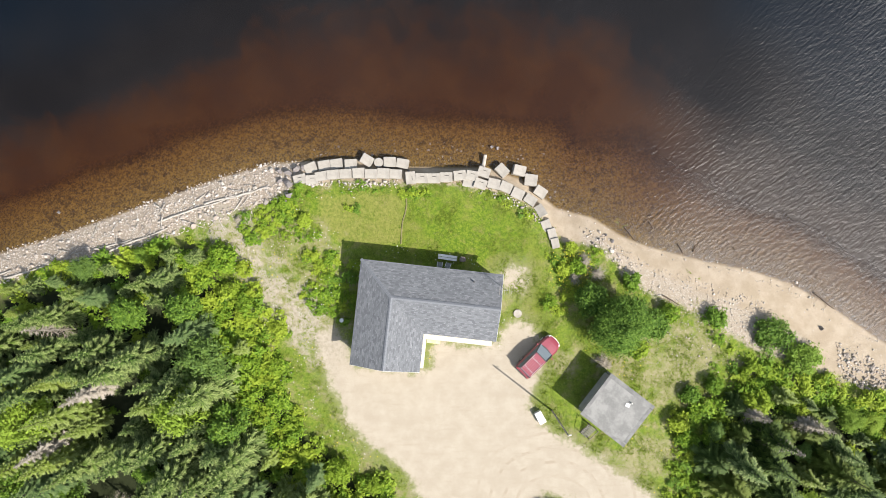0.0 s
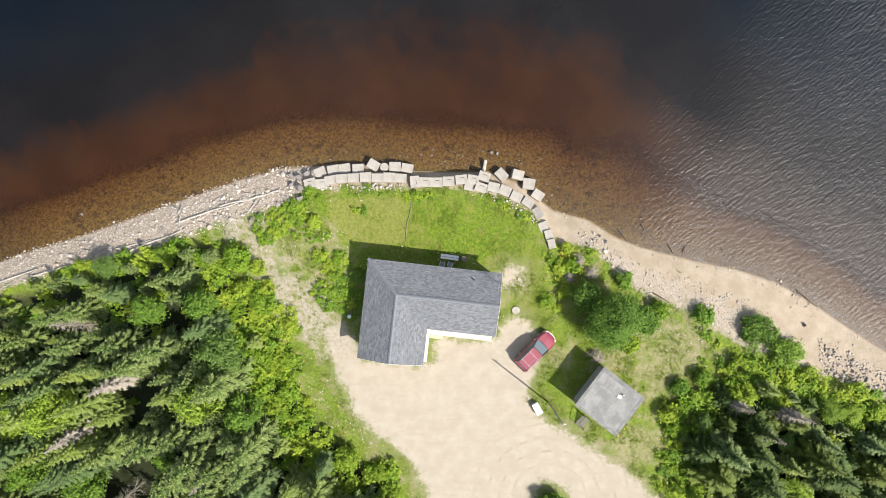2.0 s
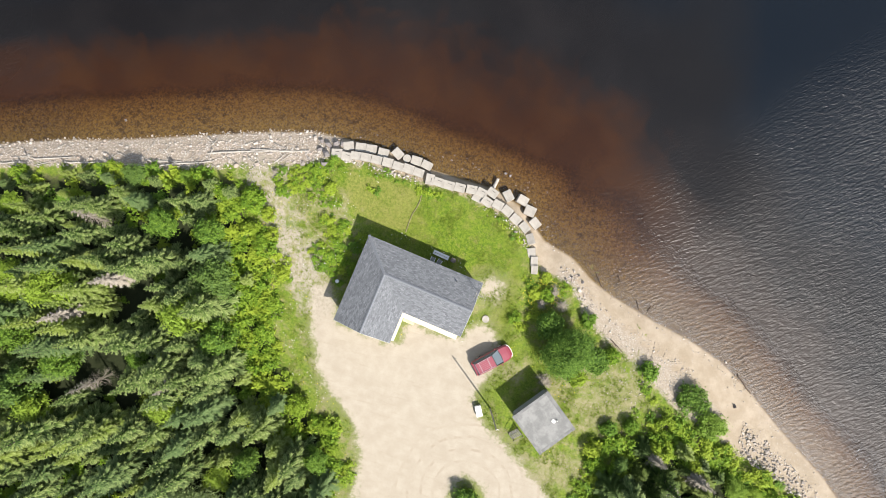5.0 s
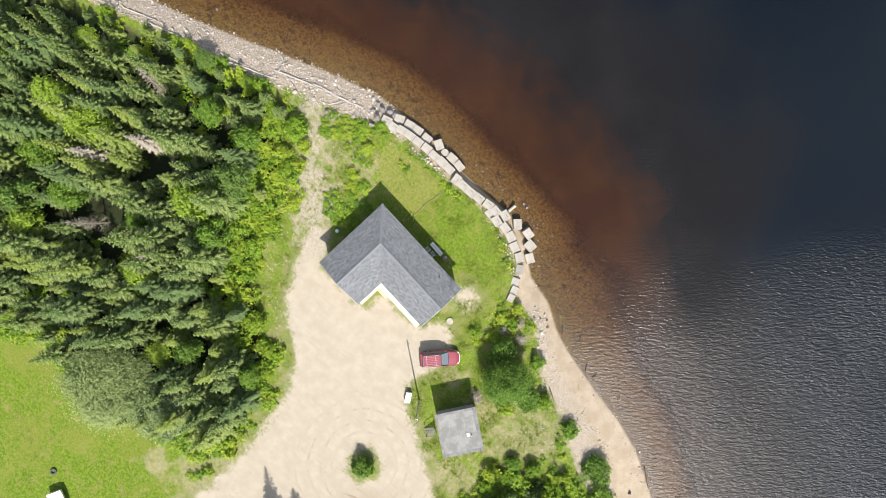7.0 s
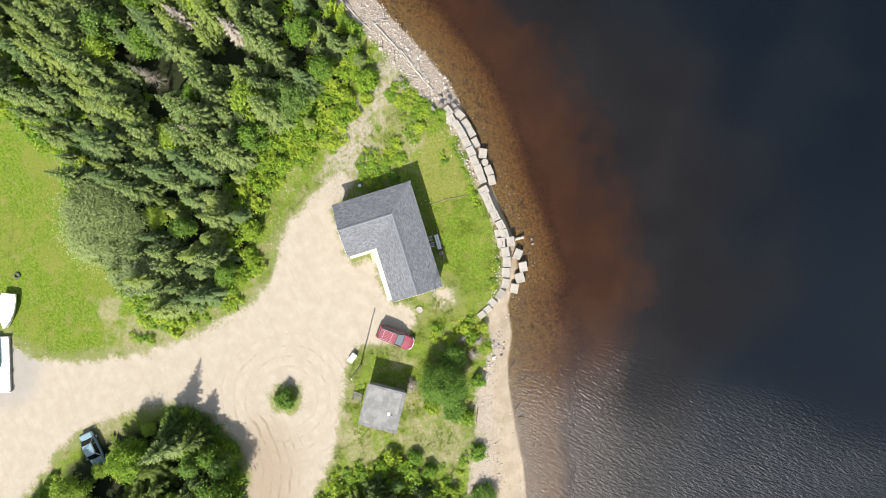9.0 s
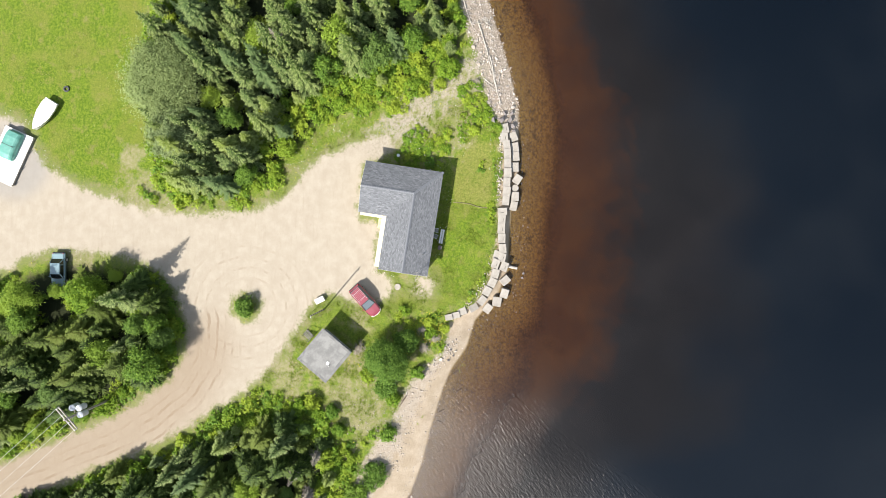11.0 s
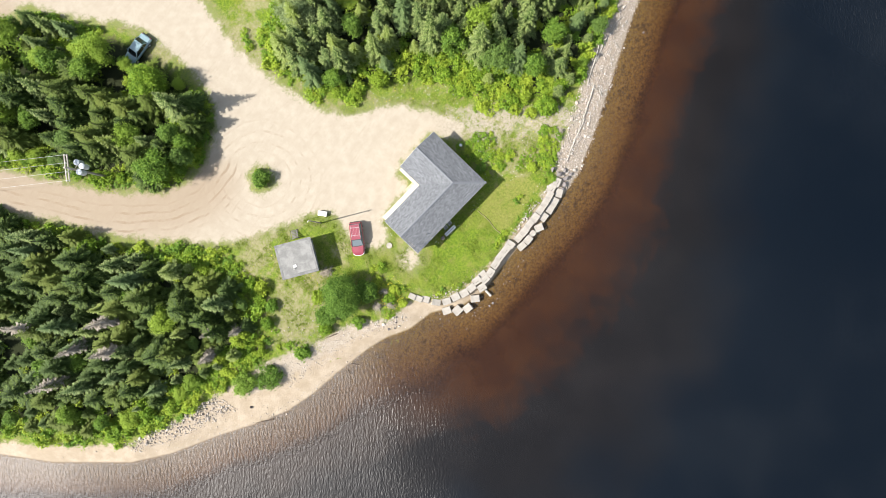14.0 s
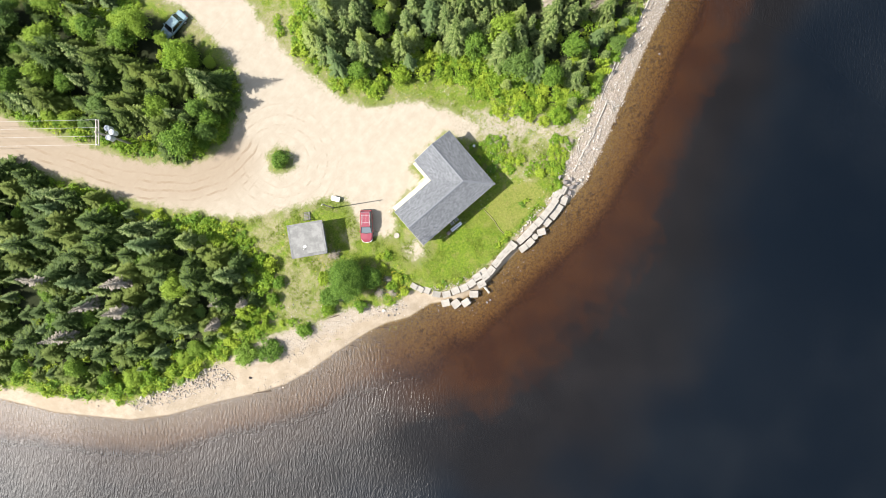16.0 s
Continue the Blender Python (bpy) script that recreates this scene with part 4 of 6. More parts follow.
BLOCKS = [("plain_a", 1.22, 1.0, 1.05), ("plain_b", 1.2, 0.92, 1.05), ("plain_c", 1.25, 1.12, 1.1), ("slotted", 1.22, 0.98, 1.05)]
proto = {}
for nm, sx, sy, sz in BLOCKS:
    ob = thing("concrete_block", pose(0, 0, -40), "large weathered pale concrete block in the shore wall", "concrete block", "shore wall blocks")
    part("block_body", block_mesh(sx, sy, sz), M_CONCRETE, ob)
    if nm == "slotted":
        part("lifting_slot", box(0.42, 0.05, 0.03, (0.05, 0.16, sz - 0.014)), M_SLOT, ob, "dark lifting recess")
    proto[nm] = ob
ROW_LOW = [(-13.55, 8.34, 22), (-12.2, 8.57, 10), (-10.97, 8.73, 8), (-9.58, 8.67, 3), (-7.96, 9.12, -31), (-5.74, 8.89, 0), (-4.46, 8.78, -10)]
ROW_WEST = [(-14.46, 7.11, 13), (-13.3, 7.11, 3), (-12.36, 7.44, 10), (-11.2, 7.6, 5), (-9.97, 7.66, 3), (-8.74, 7.75, 3), (-7.5, 7.65, 0), (-6.3, 7.71, -3), (-5.08, 7.65, -3)]
ROW_EAST = [(-3.64, 7.26, -85), (-2.54, 7.26, -3), (-1.33, 7.26, 0), (-0.1, 7.32, 0), (1.16, 7.48, 5), (2.42, 7.5, -10), (3.57, 7.81, -20), (3.2, 6.72, -19), (4.5, 6.68, -13),
            (5.72, 6.36, -24), (6.86, 5.72, -26), (2.1, 6.78, -16)]
LOOSE = [(5.39, 8.0, -47), (7.01, 8.11, -13), (8.28, 7.11, -8), (9.12, 6.0, -34), (8.1, 5.05, -35), (9.22, 3.91, -61), (9.77, 2.75, -68), (10.22, 1.85, -75), (10.6, 1.0, -76)]
kinds = [b[0] for b in BLOCKS]
rb = random.Random(4)
first = set()
for row, base, spread in ((ROW_LOW, -1.55, 0.06), (ROW_WEST, -1.0, 0.05), (ROW_EAST, -1.0, 0.05), (LOOSE, -1.6, 0.08)):
    for i, (x, y, a) in enumerate(row):
        kind = "slotted" if (row is ROW_EAST and i < 8) or (row is ROW_WEST and i < 2) else rb.choice(kinds[:2]) if row is not LOOSE else rb.choice(kinds[:3])
        z = base + rb.uniform(-spread, spread)
        if row is LOOSE and i >= 4:
            z = -1.05 + 0.13 * (i - 4)
        if row is ROW_EAST and i == 11:
            z -= 0.25
        m = pose(x, y, z, rb.uniform(-2, 2) * (3 if row is LOOSE else 1), rb.uniform(-2, 2) * (3 if row is LOOSE else 1), a)
        if row is LOOSE and i >= 5:
            m = m @ pose(0, 0, -0.1, 13 - 6 * (i % 2), (-14, 9, 5, 7)[i - 5]) @ Matrix.Diagonal((1.0 - 0.06 * (i - 5), 0.95 - 0.07 * (i - 5), 0.9, 1))
        if kind in first:
            c = copy_thing(proto[kind], m)
        else:
            first.add(kind)
            c = proto[kind]
            c.matrix_basis = m
        if row is LOOSE:
            tagged(c, "tumbled pale concrete block lying in the shallows")
for kind in kinds:
    if kind not in first:
        proto[kind].matrix_basis = pose(10.9, -0.1, -0.9, 0, 0, -70)

drum = thing("concrete_drum", pose(-6.8, 8.85, -1.5), "pale round concrete drum among the shore blocks", "drum")
part("cylinder_body", rod((0, 0, 0), (0, 0, 1.0), 0.45, 0.45, 20), M_CONCRETE, drum)
stump = thing("wooden_stump", pose(3.6, 8.85, -1.45, 0, 0, 80), "weathered timber stub leaning out of the shallows", "post")
part("timber", rod((-0.3, 0, 0.1), (0.8, 0, 0.62), 0.2, 0.17, 9), M_DRIFT, stump)


# ================= yard things =================
cover = thing("well_cover", pose(6.81, -5.96, 0), "round pale concrete well cover in the grass", "well cover")
part("lid", rod((0, 0, -0.05), (0, 0, 0.14), 0.42, 0.4, 24), M_CONCRETE, cover)
part("lid_knob", rod((0, 0, 0.14), (0, 0, 0.19), 0.06, 0.05, 10), M_CONCRETE, cover)
freezer = thing("white_box", pose(8.95, -15.95, 0, 0, 0, -61), "old white metal appliance box lying by the yard", "appliance")
part("cabinet", box(1.2, 0.66, 0.55, (0, 0, 0), 0, 0.04), M_WHITE, freezer)
part("lid", box(1.22, 0.68, 0.06, (0, 0, 0.55), 0, 0.02), M_WHITE, freezer)
bucket = thing("white_bucket", pose(-10.28, -6.6, 0), "small white plastic bucket in the weeds", "bucket")
part("pail", rod((0, 0, 0), (0, 0, 0.38), 0.15, 0.19, 14), M_WHITE, bucket)
part("rim", rod((0, 0, 0.36), (0, 0, 0.4), 0.205, 0.205, 14), M_WHITE, bucket)
bench = thing("bench", pose(0.0, -0.5, 0, 0, 0, -8), "plain pale painted bench on the lake-side grass", "bench")
for y in (-0.13, 0.13):
    part("seat_board", box(1.85, 0.23, 0.05, (0, y, 0.42), 0, 0.008), M_WHITE, bench)
for x in (-0.75, 0.75):
    part("leg", box(0.08, 0.42, 0.42, (x, 0, 0), 0, 0.006), M_DRIFT, bench)
grill = thing("barbecue", pose(1.45, -0.68, 0, 0, 0, -8), "small brown covered barbecue in the house's shade", "barbecue")
part("hood", box(0.6, 0.5, 0.32, (0, 0, 0.62), 0, 0.1), worn("brown_metal", (0.12, 0.09, 0.08), (0.2, 0.16, 0.14), 4, 0.6), grill)
for x in (-0.22, 0.22):
    for y in (-0.17, 0.17):
        part("leg", rod((x, y, 0), (x, y, 0.64), 0.02, sides=6), M_SLOT, grill)
chair = thing("folding_chair", pose(-0.75, -0.75 - 0.4, 0, 0, 0, 172), "folding chair with a pale tube frame", "chair", "chairs on the lake side")
m_web = worn("faded_webbing", (0.20, 0.20, 0.19), (0.30, 0.30, 0.28), 8, 0.9)
part("seat", box(0.42, 0.4, 0.025, (0, 0, 0.4), 0, 0.008), m_web, chair)
part("backrest", box(0.42, 0.025, 0.4, (0, 0.22, 0.45), 0, 0.008, rx=-14), m_web, chair)
for x in (-0.23, 0.23):
    part("frame", rod((x, -0.22, 0), (x, 0.28, 0.85), 0.018, sides=6), M_WHITE, chair)
    part("leg", rod((x, 0.22, 0), (x, -0.2, 0.45), 0.018, sides=6), M_WHITE, chair)
    part("armrest", box(0.05, 0.42, 0.03, (x * 1.05, 0, 0.62), 0, 0.01), M_WHITE, chair)
copy_thing(chair, pose(0.05, -1.22, 0, 0, 0, 160))


tyre = thing("old_tyre", pose(-17.1, -50.3, 0), "old black tyre lying in the mown grass", "tyre")
bm = bmesh.new()
rings = [[bm.verts.new(((0.3 + 0.11 * math.cos(b)) * math.cos(a), (0.3 + 0.11 * math.cos(b)) * math.sin(a), 0.1 + 0.1 * math.sin(b))) for b in [j * 0.785 for j in range(8)]] for a in [i * 0.3142 for i in range(20)]]
for i in range(20):
    for j in range(8):
        bm.faces.new((rings[i][j], rings[(i + 1) % 20][j], rings[(i + 1) % 20][(j + 1) % 8], rings[i][(j + 1) % 8]))
part("tread", bm, worn("old_rubber", (0.05, 0.055, 0.055), (0.09, 0.09, 0.09), 5, 0.9), tyre)


# boats by the field
def build_rowboat():
    ob = thing("rowboat", pose(-13.5, -52.75, 0.05, 0, 0, -30), "white boat resting on the mown grass", "boat")
    secs = []
    for x, w, hh in ((-2.1, 0.92, 0.75), (-1.2, 1.02, 0.8), (0.0, 0.98, 0.82), (1.1, 0.72, 0.86), (1.8, 0.36, 0.9), (2.25, 0.05, 0.92)):
        secs.append([(x, -w, hh), (x, -w * 0.75, 0.2), (x, 0, 0.02), (x, w * 0.75, 0.2), (x, w, hh), (x, w * 0.5, hh + 0.12), (x, 0, hh + 0.17), (x, -w * 0.5, hh + 0.12)])
    part("hull", loft(secs), M_WHITE, ob)
    part("gunwale", rod((-2.1, 0.92, 0.76), (1.1, 0.72, 0.87), 0.03, sides=6), M_SLOT, ob)
    part("gunwale", rod((-2.1, -0.92, 0.76), (1.1, -0.72, 0.87), 0.03, sides=6), M_SLOT, ob)
    part("keel_block", box(0.5, 0.9, 0.1, (-1.0, 0, -0.05)), M_DRIFT, ob)
    return ob


build_rowboat()


def build_dock():
    ob = thing("floating_dock", pose(-8.0, -57.2, 0, 0, 0, -22), "white floating dock stored ashore beside the road", "dock")
    for i in range(9):
        part("deck_board", box(0.76, 4.0, 0.06, (-3.1 + i * 0.78, 0, 0.4), 0, 0.008), M_WHITE, ob)
    for y in (-1.7, 0, 1.7):
        part("float", box(6.9, 0.5, 0.4, (0, y, 0.0), 0, 0.05), M_DRIFT, ob)
    for x in (-3.4, -1.2, 1.1, 3.3):
        for y in (-2.05, 2.05):
            part("pipe_post", rod((x, y, 0.1), (x, y, 0.75), 0.05, sides=8), M_DRIFT, ob)
    return ob


build_dock()
tarp = thing("covered_boat", pose(-9.3, -56.8, 0.46, 0, 0, -22), "small boat under a green tarpaulin on the dock", "boat")
m_tarp = worn("green_tarpaulin", (0.10, 0.30, 0.24), (0.16, 0.38, 0.31), 1.5, 0.55, 0.4, 6)
secs = []
for x, w, hh in ((-1.95, 0.8, 0.45), (-1.8, 0.95, 0.8), (-0.5, 1.0, 0.98), (0.6, 1.0, 0.98), (1.6, 0.98, 0.8), (1.8, 0.85, 0.45)):
    secs.append([(x, -w, 0.0), (x, -w * 0.98, hh * 0.7), (x, -w * 0.7, hh * 0.95), (x, 0, hh), (x, w * 0.7, hh * 0.95), (x, w * 0.98, hh * 0.7), (x, w, 0.0)])
bm = loft(secs)
bmesh.ops.subdivide_edges(bm, edges=bm.edges[:], cuts=1, use_grid_fill=True, smooth=0.4)
part("tarpaulin", bm, m_tarp, tarp)
part("strap", box(0.05, 1.9, 0.02, (0.0, 0, 0.99), 0), M_SLOT, tarp)


# ================= stones and driftwood =================
def stone_mesh(seed, squash=0.6, mat=None):
    r = random.Random(seed)
    bm = bmesh.new()
    for i in range(13):
        d = Vector((r.gauss(0, 1), r.gauss(0, 1), r.gauss(0, 1))).normalized() * r.uniform(0.85, 1.1)
        bm.verts.new((d.x * r.uniform(0.8, 1.1) * 0.5, d.y * 0.42, d.z * 0.5 * squash))
    got = bmesh.ops.convex_hull(bm, input=bm.verts[:])
    bmesh.ops.delete(bm, geom=[e for e in got["geom_interior"] if isinstance(e, bmesh.types.BMVert)], context="VERTS")
    bmesh.ops.triangulate(bm, faces=bm.faces[:])
    bmesh.ops.recalc_face_normals(bm, faces=bm.faces)
    me = bpy.data.meshes.new("stone")
    bm.to_mesh(me)
    bm.free()
    me.materials.append(mat or M_STONE)
    return me


def arrays(me):
    v = np.array([p.co[:] for p in me.vertices])
    f = np.array([p.vertices[:] for p in me.polygons])
    return v, f, np.zeros(len(v))


STONES = [stone_mesh(i) for i in range(8)]
STONE_ARR = [arrays(m) for m in STONES]
rs = np.random.RandomState(11)


def along_shore(n, x0, x1, f0, f1, power=1.0):
    """Random spots on the shore between two eastings; f is the share of the way from the water's edge to the bank."""
    out = []
    while len(out) < n:
        q = np.column_stack([rs.uniform(x0, x1, 4000), rs.uniform(-36, 11, 4000)])
        S = survey(q)
        f = S["land"] / np.maximum(S["land"] - S["bank"], 0.05)
        ok = (S["bank"] < 0.3) & (f > f0) & (f < f1)
        for p, z in zip(q[ok], S["z"][ok]):
            out.append((p[0], p[1], z))
    rs.shuffle(out)
    return out[:n]


def stone_pose(p, size):
    return pose(p[0], p[1], p[2] + size * 0.1, rs.uniform(-25, 25), rs.uniform(-25, 25), rs.uniform(0, 360)) @ Matrix.Diagonal((size, size * rs.uniform(0.7, 1), size, 1))


RIPRAP = [stone_mesh(70 + i, 0.7, worn("quarried_stone", (0.25, 0.215, 0.18), (0.36, 0.315, 0.27), 1.6, 0.9, 0.4)) for i in range(4)]
# stones that lie as single pieces of the shore
near = along_shore(120, -31, -14.5, 0.0, 1.0) + along_shore(16, 13.5, 17.5, 0.3, 0.95) + along_shore(120, 38.5, 51, 0.5, 1.1)
for p in near:
    ob = new("stone", RIPRAP[rs.randint(4)] if p[0] > 38 else STONES[rs.randint(8)])
    ob.parent = ground
    ob.matrix_world = stone_pose(p, min(0.3 + rs.exponential(0.12), 0.75))
small = along_shore(4200, -70, -14.5, -0.12, 1.1) + along_shore(900, 38, 51.5, 0.42, 1.1)
sizes = [min(0.09 + rs.exponential(0.085), 0.6) for p in small]
tiny = along_shore(1500, 13, 31, 0.35, 1.0) + along_shore(420, 11, 48, -0.1, 0.12) + along_shore(260, 30, 60, 0.1, 0.9)
sizes += [min(0.06 + rs.exponential(0.055), 0.4) for p in tiny]
small += tiny
inland = np.column_stack([rs.normal(23.5, 2.4, 320), rs.normal(-8.2, 1.7, 320)])
inland = inland[survey(inland)["bank"] > 0]
small += [(a[0], a[1], z) for a, z in zip(inland, survey(inland)["z"])]
sizes += [min(0.06 + rs.exponential(0.05), 0.3) for a in inland]
V, F, T = gather([STONE_ARR[rs.randint(8)] for p in small], [stone_pose(p, k) for p, k in zip(small, sizes)])
tagged(new("shore_stones", mesh_np("shore_stones", V, F, M_STONE)), "pale rounded stones and cobbles scattered along the waterline", "stones", kind="stuff")
# stones under the shallow water
bedded = [(x, y, z - 0.07) for x, y, z in along_shore(420, -14, 12, -1.9, -0.25)]
V, F, T = gather([STONE_ARR[rs.randint(8)] for p in bedded], [stone_pose(p, min(0.1 + rs.exponential(0.08), 0.4)) for p in bedded])
tagged(new("lakebed_stones", mesh_np("lakebed_stones", V, F, M_DARKSTONE)), "dark stones on the shallow lake bed", "stones", kind="stuff")

rubble = []
for i in range(150):
    t = rs.rand()
    x, y = (rs.uniform(-13.8, -4.6), 6.75 + rs.normal(0, 0.22)) if t < 0.7 else (rs.uniform(3.0, 9.0), 0)
    if t >= 0.7:
        y = np.interp(x, [3, 5.5, 7.5, 9.0], [6.0, 5.5, 4.4, 3.0]) + rs.normal(0, 0.22)
    rubble.append((x, y, survey([(x, y)])["z"][0] + 0.02))
V, F, T = gather([STONE_ARR[rs.randint(8)] for p in rubble], [stone_pose(p, min(0.15 + rs.exponential(0.1), 0.5)) for p in rubble])
tagged(new("wall_rubble", mesh_np("wall_rubble", V, F, M_STONE)), "pale rubble packed behind the block wall", "rubble", kind="stuff")

# dark boulders at the west end of the wall
BIG = [stone_mesh(40 + i, 0.8, M_DARKSTONE) for i in range(4)]
for i, (x, y, w) in enumerate([(-15.7, 7.7, 1.0), (-15.0, 8.2, 1.0), (-14.2, 8.35, 0.8), (-15.6, 6.7, 1.1), (-15.4, 5.7, 1.2), (-16.5, 7.0, 0.8), (-15.9, 4.9, 0.8), (-16.6, 8.0, 0.7), (-3.9, 8.0, 0.5),
                               (4.42, 10.53, 0.6), (5.0, 10.4, 0.5), (-39.0, 4.0, 0.5), (14.9, 1.3, 0.55), (15.6, 1.7, 0.45), (16.2, 1.1, 0.5), (14.2, 0.9, 0.4), (36.6, -7.4, 0.7)]):
    q = survey([(x, y)])["z"][0]
    ob = new("boulder", BIG[i % 4])
    ob.matrix_world = pose(x, y, max(q, LEVEL - 0.15) + w * 0.22, 10 * i, 7 * i, 47 * i) @ Matrix.Diagonal((w, w, w * 0.9, 1))
    tagged(ob, "dark angular boulder at the lake's edge", "boulder", "shore boulders")


def log_arrays(length, radius, seed, stubs=3):
    r = random.Random(seed)
    bm = bmesh.new()
    n = 5
    pts = [Vector((-length / 2 + length * i / n, r.uniform(-1, 1) * length * 0.015, 0)) for i in range(n + 1)]
    for i in range(n):
        rod(pts[i], pts[i + 1] + (pts[i + 1] - pts[i]) * 0.02, radius * (1 - 0.09 * i), radius * (1 - 0.09 * (i + 1)), 7, bm)
    for i in range(stubs):
        p = pts[r.randint(1, n - 1)]
        rod(p, p + Vector((r.uniform(-0.5, 0.5), r.choice((-1, 1)) * r.uniform(0.4, 0.9), r.uniform(0.1, 0.4))) * min(1, length / 4), radius * 0.35, radius * 0.12, 5, bm)
    return bm


LOGS_W = [(-43.5, -2.6, -39.5, -1.4), (-39.6, -1.7, -33.6, -0.1), (-33.2, 0.1, -27.5, 2.4), (-28.5, 3.0, -22.0, 5.2), (-24.0, 4.8, -19.3, 5.9),
          (-22.0, 5.2, -17.4, 6.5), (-47, -3.2, -43, -1.8), (-53, -5.6, -48, -3.9), (-21, 4.0, -20.0, 5.4), (-35, 0.2, -31, 1.2)]
LOGS_E = [(17.6, 2.5, 18.6, 1.2), (20.0, 3.1, 20.45, 2.35), (22.9, 0.8, 23.4, -0.1), (24.4, 0.0, 24.65, 0.75), (28.4, 0.5, 28.6, 0.2), (36.3, -4.0, 38.3, -5.6), (21.0, -4.2, 22.5, -5.1)]
for rows, mat, lab in ((LOGS_W, M_DRIFT, "bleached grey driftwood log on the stony shore"), (LOGS_E, M_WETWOOD, "dark waterlogged log in the shallows")):
    for i, (x0, y0, x1, y1) in enumerate(rows):
        d = math.hypot(x1 - x0, y1 - y0)
        z = max(survey([((x0 + x1) / 2, (y0 + y1) / 2)])["z"][0], LEVEL - 0.06) + 0.12
        ob = thing("driftwood_log", pose((x0 + x1) / 2, (y0 + y1) / 2, z, 0, 0, math.degrees(math.atan2(y1 - y0, x1 - x0))), lab, "log", "driftwood logs")
        part("trunk", log_arrays(d, min(0.11, 0.06 + d * 0.009), i + len(rows)), mat, ob)
twigs = along_shore(60, -60, -16, 0.25, 1.05)
stick = []
for i in range(3):
    bm = log_arrays(1.0, 0.028, 60 + i, 2)
    bmesh.ops.triangulate(bm, faces=bm.faces[:])
    me = bpy.data.meshes.new("stick")
    bm.to_mesh(me)
    bm.free()
    stick.append(arrays(me))
mats = []
for p in twigs:
    k = rs.uniform(0.7, 2.6)
    mats.append(pose(p[0], p[1], p[2] + 0.08, 0, rs.uniform(-6, 6), 20 + rs.normal(0, 38)) @ Matrix.Diagonal((k, k, 1.2, 1)))
V, F, T = gather([stick[rs.randint(3)] for p in twigs], mats)
tagged(new("drift_sticks", mesh_np("drift_sticks", V, F, M_DRIFT)), "tangle of bleached sticks along the stony shore", "driftwood", kind="stuff")


# ================= trees =================
def spruce_arrays(seed, H=10.8, R=1.6, levels=25, arms=10, droop=0.30, bare=0.08):
    """Whorls of drooping fronds, each a spine with paired twigs."""
    r = np.random.RandomState(seed)
    vs, fs, tips = [], [], []

    def tri(a, b, c, ta, tb, tc):
        i = len(vs)
        vs.extend((a, b, c))
        fs.append((i, i + 1, i + 2))
        tips.extend((ta, tb, tc))

    for k in range(levels):
        f = k / (levels - 1)
        z = H * (bare + (0.965 - bare) * f)
        L = R * 1.12 * (1 - f) ** 0.88 * (0.8 + 0.4 * r.rand()) + 0.1
        n = max(4, int(arms * (1 - 0.45 * f)))
        turn = r.uniform(0, 6.28)
        for j in range(n):
            a = turn + 6.283 * j / n + r.normal(0, 0.16)
            l = L * r.choice((r.uniform(0.5, 0.8), r.uniform(0.85, 1.25), r.uniform(0.85, 1.1)))
            dr = droop * r.uniform(0.6, 1.4) * (1.15 - f * 1.3)
            d = np.array([math.cos(a), math.sin(a), 0])
            s = np.array([-math.sin(a), math.cos(a), 0])
            up = np.array([0, 0, 1.0])

            def spine(q):
                return d * l * q + up * (z + H * 0.02 - dr * l * (1.6 * q - 0.75 * q * q))
            m = 5 if f < 0.6 else 3
            for i in range(m):
                q = 0.22 + 0.62 * i / (m - 1)
                p, p2 = spine(q - 0.14), spine(min(q + 0.1, 1))
                wl = l * 0.24 * (1 - 0.5 * q) * r.uniform(0.7, 1.3) + 0.05
                for sg in (-1, 1):
                    e = spine(min(q + 0.2, 1.02)) + s * sg * wl - up * wl * r.uniform(0.05, 0.35)
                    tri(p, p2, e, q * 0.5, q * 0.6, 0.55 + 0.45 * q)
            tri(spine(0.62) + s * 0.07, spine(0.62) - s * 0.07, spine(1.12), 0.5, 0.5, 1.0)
    top = np.array([0, 0, H])
    for j in range(5):
        a = 1.2566 * j
        b = np.array([math.cos(a) * 0.12, math.sin(a) * 0.12, H * 0.955])
        c = np.array([math.cos(a + 1.3) * 0.12, math.sin(a + 1.3) * 0.12, H * 0.955])
        tri(b, c, top, 0.6, 0.6, 1.0)
    return np.array(vs), np.array(fs), np.array(tips)


